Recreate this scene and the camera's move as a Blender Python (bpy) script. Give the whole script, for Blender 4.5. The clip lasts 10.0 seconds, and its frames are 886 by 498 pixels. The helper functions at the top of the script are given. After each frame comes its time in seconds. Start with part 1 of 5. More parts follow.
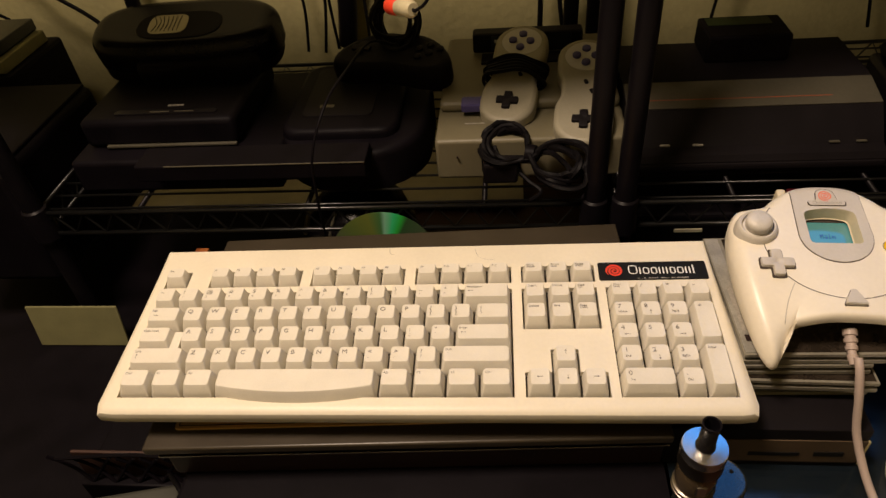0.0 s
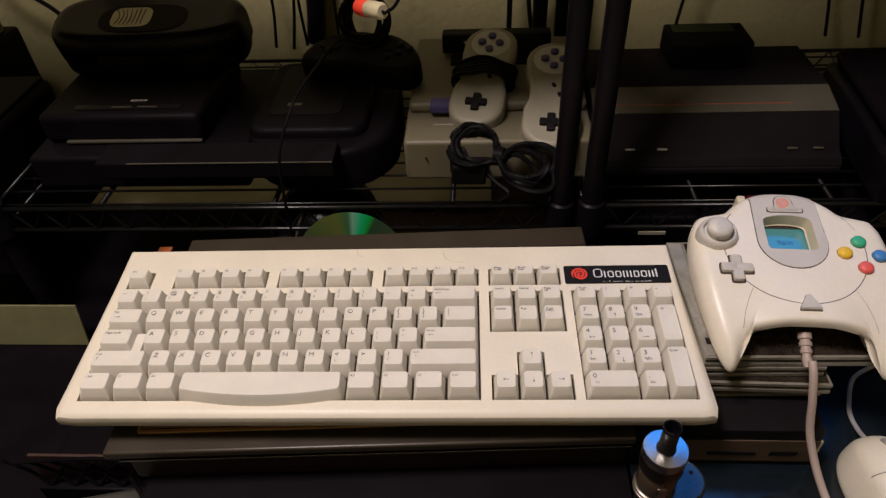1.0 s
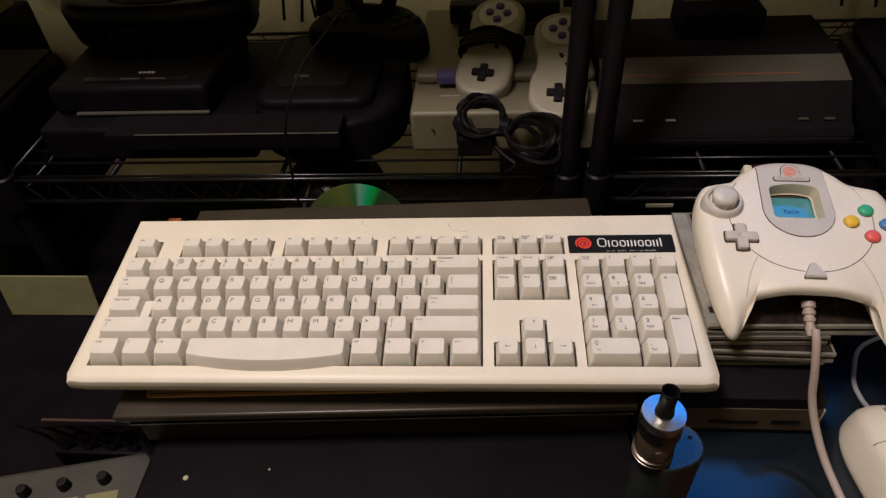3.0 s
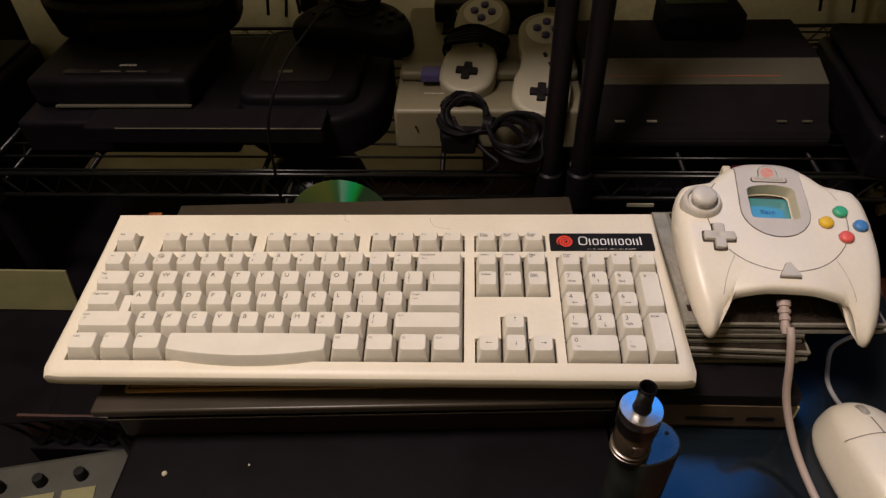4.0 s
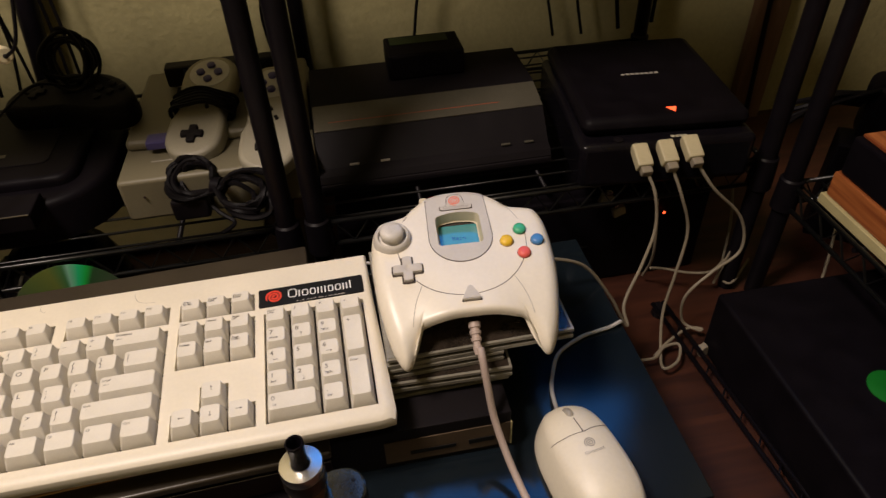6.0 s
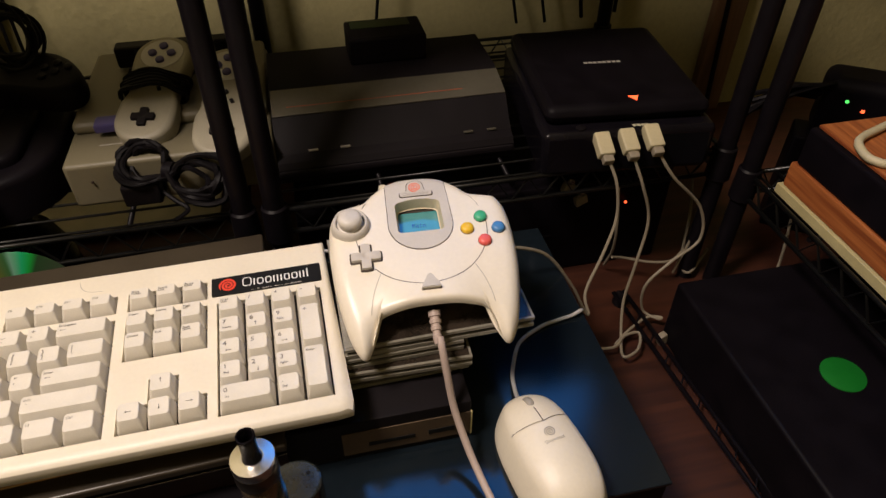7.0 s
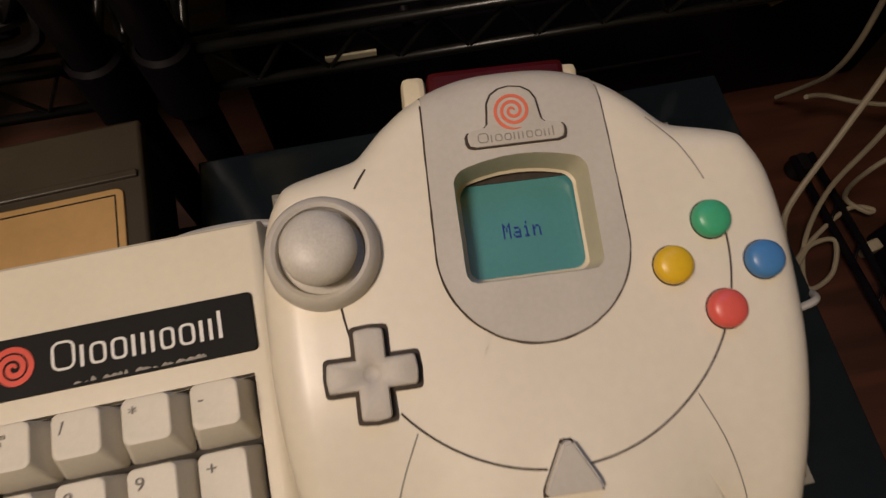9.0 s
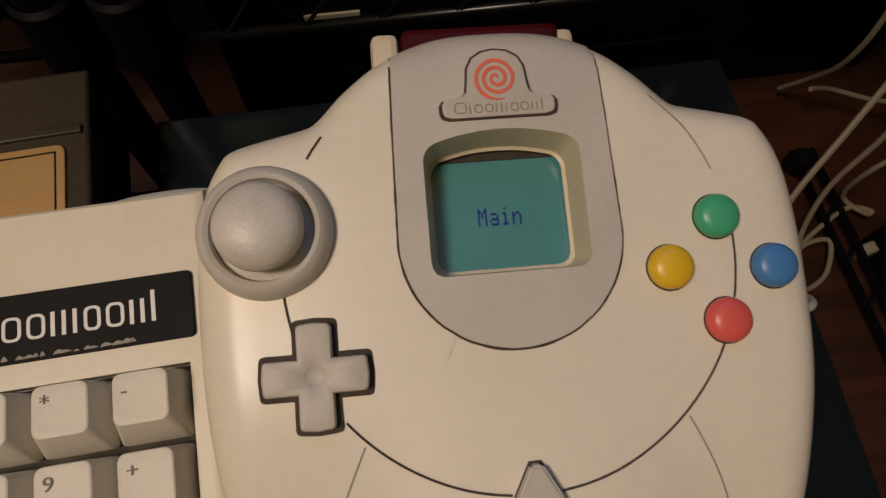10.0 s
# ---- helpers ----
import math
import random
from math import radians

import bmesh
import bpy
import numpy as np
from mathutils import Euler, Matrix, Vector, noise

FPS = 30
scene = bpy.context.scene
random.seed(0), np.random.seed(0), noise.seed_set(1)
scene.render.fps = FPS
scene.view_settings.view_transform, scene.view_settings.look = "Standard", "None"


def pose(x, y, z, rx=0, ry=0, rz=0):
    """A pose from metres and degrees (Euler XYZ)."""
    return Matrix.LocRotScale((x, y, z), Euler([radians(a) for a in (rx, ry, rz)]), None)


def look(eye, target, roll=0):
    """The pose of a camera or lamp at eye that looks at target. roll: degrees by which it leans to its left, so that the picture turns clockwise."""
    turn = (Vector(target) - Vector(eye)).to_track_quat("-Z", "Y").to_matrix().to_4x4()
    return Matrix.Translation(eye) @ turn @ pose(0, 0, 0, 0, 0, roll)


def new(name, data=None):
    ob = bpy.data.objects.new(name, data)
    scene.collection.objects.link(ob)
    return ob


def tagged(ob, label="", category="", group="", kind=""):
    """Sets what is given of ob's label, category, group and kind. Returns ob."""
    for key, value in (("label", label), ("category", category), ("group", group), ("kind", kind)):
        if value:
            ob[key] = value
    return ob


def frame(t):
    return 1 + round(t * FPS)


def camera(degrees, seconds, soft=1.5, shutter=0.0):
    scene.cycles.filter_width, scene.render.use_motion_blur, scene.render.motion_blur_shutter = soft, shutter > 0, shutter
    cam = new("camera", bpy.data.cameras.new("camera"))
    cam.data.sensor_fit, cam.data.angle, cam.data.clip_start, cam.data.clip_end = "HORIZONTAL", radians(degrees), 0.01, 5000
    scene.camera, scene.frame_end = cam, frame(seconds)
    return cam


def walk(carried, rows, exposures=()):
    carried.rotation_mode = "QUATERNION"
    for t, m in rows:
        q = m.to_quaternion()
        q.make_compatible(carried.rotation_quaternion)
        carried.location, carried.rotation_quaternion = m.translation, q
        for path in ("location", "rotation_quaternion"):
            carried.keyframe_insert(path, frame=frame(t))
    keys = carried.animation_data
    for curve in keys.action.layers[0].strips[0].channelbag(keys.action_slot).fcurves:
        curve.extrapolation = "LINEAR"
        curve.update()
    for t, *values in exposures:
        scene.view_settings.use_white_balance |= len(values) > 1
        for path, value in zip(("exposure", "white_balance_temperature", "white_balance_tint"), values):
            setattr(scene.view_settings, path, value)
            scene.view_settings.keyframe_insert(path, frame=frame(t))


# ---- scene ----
TILT = 6.0  # the keyboard and the pad lean towards the viewer by this much
DECK = pose(-0.004, 0, 0, TILT)
cam = camera(67.5, 10.0, soft=1.4, shutter=0.35)
ROWS = [
    (0, (0.2846, -0.2360, 0.4029), (0.1421, 0.7140, -0.6156), -6.90),
    (0.5, (0.2864, -0.2324, 0.4045), (0.1797, 0.6989, -0.6354), -5.26),
    (1, (0.2845, -0.2331, 0.4077), (0.2100, 0.7133, -0.6212), -3.51),
    (1.5, (0.2897, -0.2353, 0.4049), (0.2097, 0.7215, -0.6141), -3.98),
    (2, (0.2891, -0.2341, 0.4023), (0.2062, 0.7010, -0.6363), -3.94),
    (2.5, (0.2909, -0.2375, 0.4026), (0.1869, 0.6799, -0.6498), -4.83),
    (4, (0.2927, -0.2426, 0.4035), (0.2261, 0.6700, -0.6560), -2.58),
    (4.5, (0.3054, -0.2464, 0.3984), (0.2747, 0.6794, -0.6514), 0.51),
    (5, (0.3593, -0.2498, 0.3999), (0.3820, 0.7033, -0.6254), 0.66),
    (5.5, (0.4085, -0.2467, 0.4021), (0.4959, 0.7152, -0.6114), -1.18),
    (6, (0.4407, -0.2434, 0.4043), (0.6044, 0.7118, -0.6060), -1.36),
    (7.5, (0.4474, -0.2313, 0.3757), (0.6938, 0.6464, -0.6868), 2.81),
    (8, (0.4562, -0.1605, 0.3225), (0.6811, 0.5993, -0.8317), 2.30),
    (8.5, (0.4745, -0.0291, 0.2384), (0.5770, 0.5721, -1.0218), -2.10),
    (9, (0.4791, 0.0660, 0.2006), (0.5944, 0.4617, -1.1374), 4.99),
    (9.5, (0.4821, 0.0783, 0.1720), (0.5994, 0.4163, -1.1815), 11.52),
    (10, (0.4862, 0.0736, 0.1795), (0.6226, 0.4180, -1.1706), 13.13),
]
walk(cam, [(t, DECK @ look(eye, target, roll)) for t, eye, target, roll in ROWS],
     exposures=((0.0, 0.2, 7800, 11), (0.2, 0.1, 7200, 12), (0.4, -0.02, 6150, 14), (2.5, -0.03, 6050, 14), (4.5, -0.03, 6600, 13), (5.5, 0.05, 6700, 12), (6.5, 0.28, 6600, 11), (7.5, 0.38, 6600, 11), (8.0, 0.25, 6750, 11), (8.5, 0.0, 6850, 11), (9.0, -0.46, 7150, 11), (9.5, -0.69, 7250, 11), (10.0, -0.69, 7250, 11)))

# ---- world and lights ----
world = bpy.data.worlds.new("world")
scene.world = world
world.use_nodes = True
world.node_tree.nodes["Background"].inputs[0].default_value = (0.9, 0.75, 0.55, 1)
world.node_tree.nodes["Background"].inputs[1].default_value = 0.004


lamp_data = bpy.data.lights.new("room_lamp_light", "POINT")
lamp_data.energy, lamp_data.color, lamp_data.shadow_soft_size = 76.0, (1.0, 0.85, 0.76), 0.16
room_lamp = new("room_lamp_light", lamp_data)
room_lamp.location = (-0.14, -0.17, 1.38)


# ---- materials ----
def material(name, colour, rough=0.5, metal=0.0, vary=0.12, scale=40.0, bump=0.0, bump_scale=400.0, coat=0.0, alpha=1.0, emit=None, power=0.0, spec=0.5):
    """A surface with stains at a broad scale, grain at a fine one, and a fine relief."""
    m = bpy.data.materials.new(name)
    m.use_nodes = True
    nt = m.node_tree
    b = nt.nodes["Principled BSDF"]
    b.inputs["Roughness"].default_value, b.inputs["Metallic"].default_value = rough, metal
    b.inputs["Coat Weight"].default_value = coat
    b.inputs["Specular IOR Level"].default_value = spec
    tc = nt.nodes.new("ShaderNodeTexCoord")
    big, fine = nt.nodes.new("ShaderNodeTexNoise"), nt.nodes.new("ShaderNodeTexNoise")
    big.inputs["Scale"].default_value, fine.inputs["Scale"].default_value = scale, scale * 14
    big.inputs["Detail"].default_value = 5
    for n in (big, fine):
        nt.links.new(tc.outputs["Object"], n.inputs["Vector"])
    mix = nt.nodes.new("ShaderNodeMix")
    mix.data_type = "FLOAT"
    mix.inputs[0].default_value = 0.35
    nt.links.new(big.outputs["Fac"], mix.inputs[2])
    nt.links.new(fine.outputs["Fac"], mix.inputs[3])
    ramp = nt.nodes.new("ShaderNodeValToRGB")
    lo, hi = 1 - vary * 1.6, 1 + vary * 0.7
    ramp.color_ramp.elements[0].position, ramp.color_ramp.elements[1].position = 0.28, 0.72
    ramp.color_ramp.elements[0].color = (*[c * lo for c in colour], 1)
    ramp.color_ramp.elements[1].color = (*[min(1, c * hi) for c in colour], 1)
    nt.links.new(mix.outputs[0], ramp.inputs[0])
    nt.links.new(ramp.outputs[0], b.inputs["Base Color"])
    rr = nt.nodes.new("ShaderNodeMapRange")
    rr.inputs["To Min"].default_value, rr.inputs["To Max"].default_value = max(0.02, rough - 0.12 * rough), min(1, rough + 0.18 * rough)
    nt.links.new(big.outputs["Fac"], rr.inputs["Value"])
    nt.links.new(rr.outputs[0], b.inputs["Roughness"])
    if bump:
        bn, tx = nt.nodes.new("ShaderNodeBump"), nt.nodes.new("ShaderNodeTexNoise")
        tx.inputs["Scale"].default_value, tx.inputs["Detail"].default_value = bump_scale, 3
        nt.links.new(tc.outputs["Object"], tx.inputs["Vector"])
        nt.links.new(tx.outputs["Fac"], bn.inputs["Height"])
        bn.inputs["Strength"].default_value, bn.inputs["Distance"].default_value = bump, 0.4 / bump_scale
        nt.links.new(bn.outputs[0], b.inputs["Normal"])
    if coat:
        b.inputs["Coat IOR"].default_value, b.inputs["Coat Roughness"].default_value = 1.5, 0.04
    if emit:
        b.inputs["Emission Color"].default_value, b.inputs["Emission Strength"].default_value = (*emit, 1), power
    return m


def wood(name, dark, light, rough, stretch, scale):
    m = material(name, light, rough, vary=0.1, scale=8)
    nt = m.node_tree
    b = nt.nodes["Principled BSDF"]
    tc, mp, tx, ramp = (nt.nodes.new("ShaderNode" + k) for k in ("TexCoord", "Mapping", "TexNoise", "ValToRGB"))
    mp.inputs["Scale"].default_value = stretch
    tx.inputs["Scale"].default_value, tx.inputs["Detail"].default_value, tx.inputs["Distortion"].default_value = scale, 8, 0.6
    ramp.color_ramp.elements[0].position, ramp.color_ramp.elements[1].position = 0.35, 0.65
    ramp.color_ramp.elements[0].color, ramp.color_ramp.elements[1].color = (*dark, 1), (*light, 1)
    nt.links.new(tc.outputs["Object"], mp.inputs[0])
    nt.links.new(mp.outputs[0], tx.inputs["Vector"])
    nt.links.new(tx.outputs["Fac"], ramp.inputs[0])
    nt.links.new(ramp.outputs[0], b.inputs["Base Color"])
    return m


IVORY = material("ivory_plastic", (0.76, 0.70, 0.57), 0.42, vary=0.05, scale=25, bump=0.12, bump_scale=1500)
KEY_TOP = material("key_plastic", (0.70, 0.66, 0.57), 0.5, vary=0.06, scale=60, bump=0.1, bump_scale=2000)
WELL_SHADE = material("key_well_shade", (0.05, 0.042, 0.032), 0.7, vary=0.2)
LEGEND = material("legend_print", (0.19, 0.175, 0.16), 0.6, vary=0.2, scale=300)
FAINT = material("worn_legend_print", (0.36, 0.335, 0.29), 0.6, vary=0.3, scale=300)
BADGE = material("badge_black", (0.006, 0.006, 0.006), 0.6, vary=0.3, spec=0.2)
RED = material("logo_red", (0.75, 0.055, 0.025), 0.45, vary=0.1)
PALE_RED = material("logo_orange", (0.80, 0.17, 0.09), 0.5, vary=0.1)
WHITE = material("print_white", (0.8, 0.8, 0.78), 0.5, vary=0.05)
PAD_WHITE = material("pad_plastic", (0.79, 0.73, 0.61), 0.34, vary=0.05, scale=22, bump=0.06, bump_scale=1800)
PAD_GREY = material("pad_grey_plastic", (0.56, 0.525, 0.47), 0.45, vary=0.07, scale=50, bump=0.08, bump_scale=1500)
STICK_GREY = material("thumb_stick_grey", (0.62, 0.585, 0.525), 0.4, vary=0.14, scale=110, bump=0.15, bump_scale=700)
DPAD_GREY = material("dpad_grey", (0.54, 0.50, 0.44), 0.5, vary=0.08, scale=80)
SEAM = material("seam_shadow_gap", (0.06, 0.045, 0.035), 0.8, vary=0.3)
RECESS = material("window_bezel", (0.62, 0.55, 0.40), 0.45, vary=0.06)
LCD = material("lcd_glass", (0.07, 0.27, 0.29), 0.10, vary=0.08, scale=60, coat=1.0)
LCD_INK = material("lcd_ink", (0.01, 0.03, 0.25), 0.3, vary=0.1)
GREEN = material("button_green", (0.05, 0.42, 0.22), 0.35, vary=0.08)
YELLOW = material("button_yellow", (0.80, 0.50, 0.03), 0.35, vary=0.08)
BLUE = material("button_blue", (0.06, 0.22, 0.50), 0.35, vary=0.08)
CORAL = material("button_red", (0.78, 0.12, 0.10), 0.35, vary=0.08)
BLACK = material("black_plastic", (0.0052, 0.0040, 0.0058), 0.5, vary=0.3, scale=30, bump=0.1, bump_scale=900, spec=0.08)
GLOSS_BLACK = material("glossy_black_plastic", (0.0060, 0.0050, 0.0072), 0.25, vary=0.3, scale=30, spec=0.2)
CHARCOAL = material("charcoal_plastic", (0.0085, 0.0068, 0.0082), 0.5, vary=0.2, scale=30, bump=0.15, bump_scale=900, spec=0.12)
BROWN_CASE = material("brown_console_plastic", (0.044, 0.034, 0.023), 0.36, vary=0.15, scale=30, bump=0.15, bump_scale=900)
DARK_RED = material("dark_red_brown_plastic", (0.020, 0.008, 0.008), 0.45, vary=0.2, scale=30)
GOLD = material("gold_plate", (0.72, 0.45, 0.20), 0.38, metal=0.55, vary=0.08, scale=20)
GREY_CASE = material("grey_pad_plastic", (0.29, 0.265, 0.195), 0.5, vary=0.08, scale=25, bump=0.1, bump_scale=900)
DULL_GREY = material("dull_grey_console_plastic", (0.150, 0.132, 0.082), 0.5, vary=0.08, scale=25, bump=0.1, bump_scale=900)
PURPLE = material("purple_plastic", (0.055, 0.045, 0.16), 0.45, vary=0.1)
SILVER = material("silver_strip", (0.115, 0.105, 0.078), 0.4, metal=0.4, vary=0.12, scale=18)
STEEL = material("brushed_steel", (0.62, 0.60, 0.57), 0.25, metal=1.0, vary=0.1, scale=80)
DARK_STEEL = material("dark_steel", (0.16, 0.14, 0.12), 0.3, metal=1.0, vary=0.2, scale=80)
RACK = material("rack_black_coat", (0.0060, 0.0048, 0.0066), 0.4, vary=0.25, scale=60, spec=0.14)
CABLE_BLACK = material("black_cable_rubber", (0.005, 0.0042, 0.0052), 0.5, vary=0.2, spec=0.1)
CABLE_PINK = material("pinkish_grey_cable", (0.44, 0.35, 0.31), 0.5, vary=0.08)
WIRE = material("wire_black_coat", (0.006, 0.006, 0.006), 0.3, vary=0.3, scale=60, spec=0.5)
CABLE_WHITE = material("off_white_cable", (0.24, 0.205, 0.15), 0.5, vary=0.1)
PLUG_CREAM = material("cream_plug_plastic", (0.50, 0.44, 0.28), 0.5, vary=0.1)
CABLE_BLUE = material("pale_grey_cable", (0.40, 0.39, 0.38), 0.5, vary=0.1)
WALL = material("painted_rough_wall", (0.32, 0.285, 0.138), 0.8, vary=0.14, scale=9, bump=0.32, bump_scale=90)
BOX_BLUE = material("blue_black_box_top", (0.0072, 0.0115, 0.016), 0.13, vary=0.25, scale=14, bump=0.05, bump_scale=700)
FLOOR = wood("brown_wood_floor", (0.028, 0.0085, 0.005), (0.058, 0.018, 0.009), 0.45, (1, 9, 1), 7)
WOODGRAIN = wood("woodgrain_veneer", (0.20, 0.05, 0.015), (0.42, 0.14, 0.04), 0.4, (30, 1.2, 30), 5)
SHEET = material("pale_green_cardboard", (0.20, 0.19, 0.09), 0.7, vary=0.15)
CREAM = material("cream_cardboard", (0.46, 0.40, 0.20), 0.6, vary=0.1)
PAPER = material("pale_paper", (0.50, 0.46, 0.33), 0.7, vary=0.1)
MOD = material("smoky_battery_box", (0.020, 0.024, 0.021), 0.18, vary=0.35, scale=60, coat=0.25)
TV_GLOW = material("tv_screen_glow", (0.02, 0.05, 0.08), 0.3, vary=0.1, emit=(0.04, 0.30, 1.0), power=2.2)
LED_RED = material("led_red", (0.5, 0.05, 0.02), 0.4, emit=(1.0, 0.10, 0.03), power=2.0)
LED_GREEN = material("led_green", (0.05, 0.4, 0.1), 0.4, emit=(0.1, 0.9, 0.15), power=1.0)
DISC_GREEN = material("green_jewel", (0.006, 0.15, 0.016), 0.35, vary=0.12, scale=60)
CLEAR = material("clear_case_plastic", (0.24, 0.225, 0.185), 0.15, vary=0.2, scale=30)
COVER_A = material("printed_cover", (0.035, 0.026, 0.019), 0.25, vary=0.6, scale=60)
RED_CLEAR = material("translucent_red_plastic", (0.055, 0.004, 0.006), 0.4, vary=0.15, spec=0.15)


# ---- mesh helpers ----
def finish(bm, smooth=True, angle=40):
    bmesh.ops.recalc_face_normals(bm, faces=bm.faces)
    flat = bm.faces.layers.int.get("flat")
    for f in bm.faces:
        f.smooth = smooth and not (flat and f[flat])
    for e in bm.edges:
        e.smooth = not (len(e.link_faces) == 2 and e.calc_face_angle(0) > radians(angle))
    return bm


def part(name, bm, mat, parent=None, label="", m=None, angle=40):
    """Links a bmesh as one mesh object, under a thing or part if given."""
    me = bpy.data.meshes.new(name)
    finish(bm, True, angle).to_mesh(me)
    bm.free()
    me.materials.append(mat)
    ob = new(name, me)
    if m is not None:
        ob.matrix_basis = m
    ob.parent = parent
    if label:
        tagged(ob, label)
    return ob


def shared(name, me, parent, m, label=""):
    ob = new(name, me)
    ob.matrix_basis, ob.parent = m, parent
    if label:
        tagged(ob, label)
    return ob


def thing(name, label, category, m=None, group="", kind=""):
    ob = new(name)
    ob.empty_display_size = 0.02
    if m is not None:
        ob.matrix_basis = m
    return tagged(ob, label, category, group, kind)


def box(x0, x1, y0, y1, z0, z1, r=0.0, seg=2, bm=None):
    """A block with rounded edges."""
    b = bmesh.new()
    bmesh.ops.create_cube(b, size=1)
    for v in b.verts:
        v.co = Vector(((x0 + x1) / 2 + v.co.x * (x1 - x0), (y0 + y1) / 2 + v.co.y * (y1 - y0), (z0 + z1) / 2 + v.co.z * (z1 - z0)))
    if r:
        bmesh.ops.bevel(b, geom=b.edges[:], offset=r, segments=seg, affect="EDGES", profile=0.5)
        flat = b.faces.layers.int.new("flat")
        for f in sorted(b.faces, key=lambda q: -q.calc_area())[:6]:
            f[flat] = 1
    if bm is None:
        return b
    join(bm, b)
    return bm


def join(bm, other, m=None):
    me = bpy.data.meshes.new("tmp")
    if m is not None:
        other.transform(m)
    other.to_mesh(me)
    other.free()
    bm.from_mesh(me)
    bpy.data.meshes.remove(me)
    return bm


def loft(loops, cap_start=True, cap_end=True, closed=True):
    """Skins rows of points of equal count."""
    bm = bmesh.new()
    flat = bm.faces.layers.int.new("flat")
    rows = [[bm.verts.new(p) for p in loop] for loop in loops]
    n = len(rows[0])
    for a, b in zip(rows, rows[1:]):
        for i in range(n if closed else n - 1):
            j = (i + 1) % n
            bm.faces.new((a[i], a[j], b[j], b[i]))
    caps = []
    if cap_start:
        caps.append(bm.faces.new(rows[0][::-1]))
    if cap_end:
        caps.append(bm.faces.new(rows[-1]))
    for f in caps:
        f[flat] = 1
    return bm


def lathe(profile, n=40, cap=True):
    """Turns (radius, z) pairs about z."""
    return loft([[(r * math.cos(2 * math.pi * i / n), r * math.sin(2 * math.pi * i / n), z) for i in range(n)] for r, z in profile], cap, cap)


def spline(points, steps=8, closed=False):
    """A smooth line through points."""
    p = [Vector(q) for q in points]
    out = []
    n = len(p)
    for i in range(n if closed else n - 1):
        a, b = p[i], p[(i + 1) % n]
        before = p[i - 1] if (i or closed) else a
        after = p[(i + 2) % n] if (i + 2 < n or closed) else b
        for k in range(steps):
            s = k / steps
            out.append(0.5 * (2 * a + (b - before) * s + (2 * before - 5 * a + 4 * b - after) * s * s + (3 * a - before - 3 * b + after) * s ** 3))
    if not closed:
        out.append(p[-1])
    return out


def tube(points, r, n=8, steps=8, closed=False, smooth=True):
    """A round cable or rod along points; r is a number or a function of 0..1."""
    line = spline(points, steps, closed) if smooth else [Vector(q) for q in points]
    loops, side = [], None
    m = len(line)
    for i, p in enumerate(line):
        ahead = (line[(i + 1) % m] if closed or i + 1 < m else p) - (line[i - 1] if closed or i else p)
        if ahead.length < 1e-9:
            ahead = Vector((0, 0, 1))
        ahead.normalize()
        if side is None:
            side = ahead.orthogonal()
        side = (side - ahead * side.dot(ahead))
        side = side.normalized() if side.length > 1e-6 else ahead.orthogonal().normalized()
        up = ahead.cross(side)
        rad = r(i / (m - 1)) if callable(r) else r
        loops.append([p + rad * (math.cos(2 * math.pi * k / n) * side + math.sin(2 * math.pi * k / n) * up) for k in range(n)])
    if closed:
        loops.append(loops[0])
        bm = loft(loops, False, False)
        bmesh.ops.remove_doubles(bm, verts=bm.verts, dist=1e-7)
        return bm
    return loft(loops)


def rounded_rect(x0, x1, y0, y1, r, n=4):
    pts = []
    for cx, cy, a0 in ((x1 - r, y0 + r, -90), (x1 - r, y1 - r, 0), (x0 + r, y1 - r, 90), (x0 + r, y0 + r, 180)):
        for k in range(n):
            a = radians(a0 + 90 * k / (n - 1))
            pts.append((cx + r * math.cos(a), cy + r * math.sin(a)))
    return pts


def slab(outline, z0, z1, r=0.0, seg=2):
    """An upright prism over an outline, its upper rim rounded by r."""
    loops = [[(x, y, z0) for x, y in outline]]
    cx, cy = sum(p[0] for p in outline) / len(outline), sum(p[1] for p in outline) / len(outline)
    if r:
        sx = max(abs(p[0] - cx) for p in outline)
        sy = max(abs(p[1] - cy) for p in outline)
        for k in range(seg + 1):
            a = math.pi / 2 * k / seg
            inset, z = r * (1 - math.cos(a)), z1 - r + r * math.sin(a)
            fx, fy = 1 - inset / sx, 1 - inset / sy
            loops.append([(cx + (x - cx) * fx, cy + (y - cy) * fy, z) for x, y in outline])
    else:
        loops.append([(x, y, z1) for x, y in outline])
    return loft(loops)


def ring(r0, r1, z0, z1, n=40, cx=0, cy=0):
    bm = lathe([(r0, z0), (r1, z0), (r1, z1), (r0, z1), (r0, z0)], n, False)
    bmesh.ops.remove_doubles(bm, verts=bm.verts, dist=1e-7)
    bm.transform(Matrix.Translation((cx, cy, 0)))
    return bm


GLYPHS = {}


def lettering(text):
    """A flat mesh of the words, one unit high, from the built-in font."""
    if text not in GLYPHS:
        c = bpy.data.curves.new("words", "FONT")
        c.body, c.size, c.extrude, c.resolution_u = text, 1.0, 0.03, 3
        ob = bpy.data.objects.new("words", c)
        me = bpy.data.meshes.new_from_object(ob)
        bpy.data.objects.remove(ob)
        bpy.data.curves.remove(c)
        GLYPHS[text] = me
    return GLYPHS[text].copy()


def words(name, text, mat, parent, x, y, z, size, thin=0.0002, wide=1.0):
    me = lettering(text)
    me.transform(Matrix.Diagonal((size * wide, size, thin / 0.06, 1)))
    me.materials.clear()
    me.materials.append(mat)
    return shared(name, me, parent, pose(x, y, z))


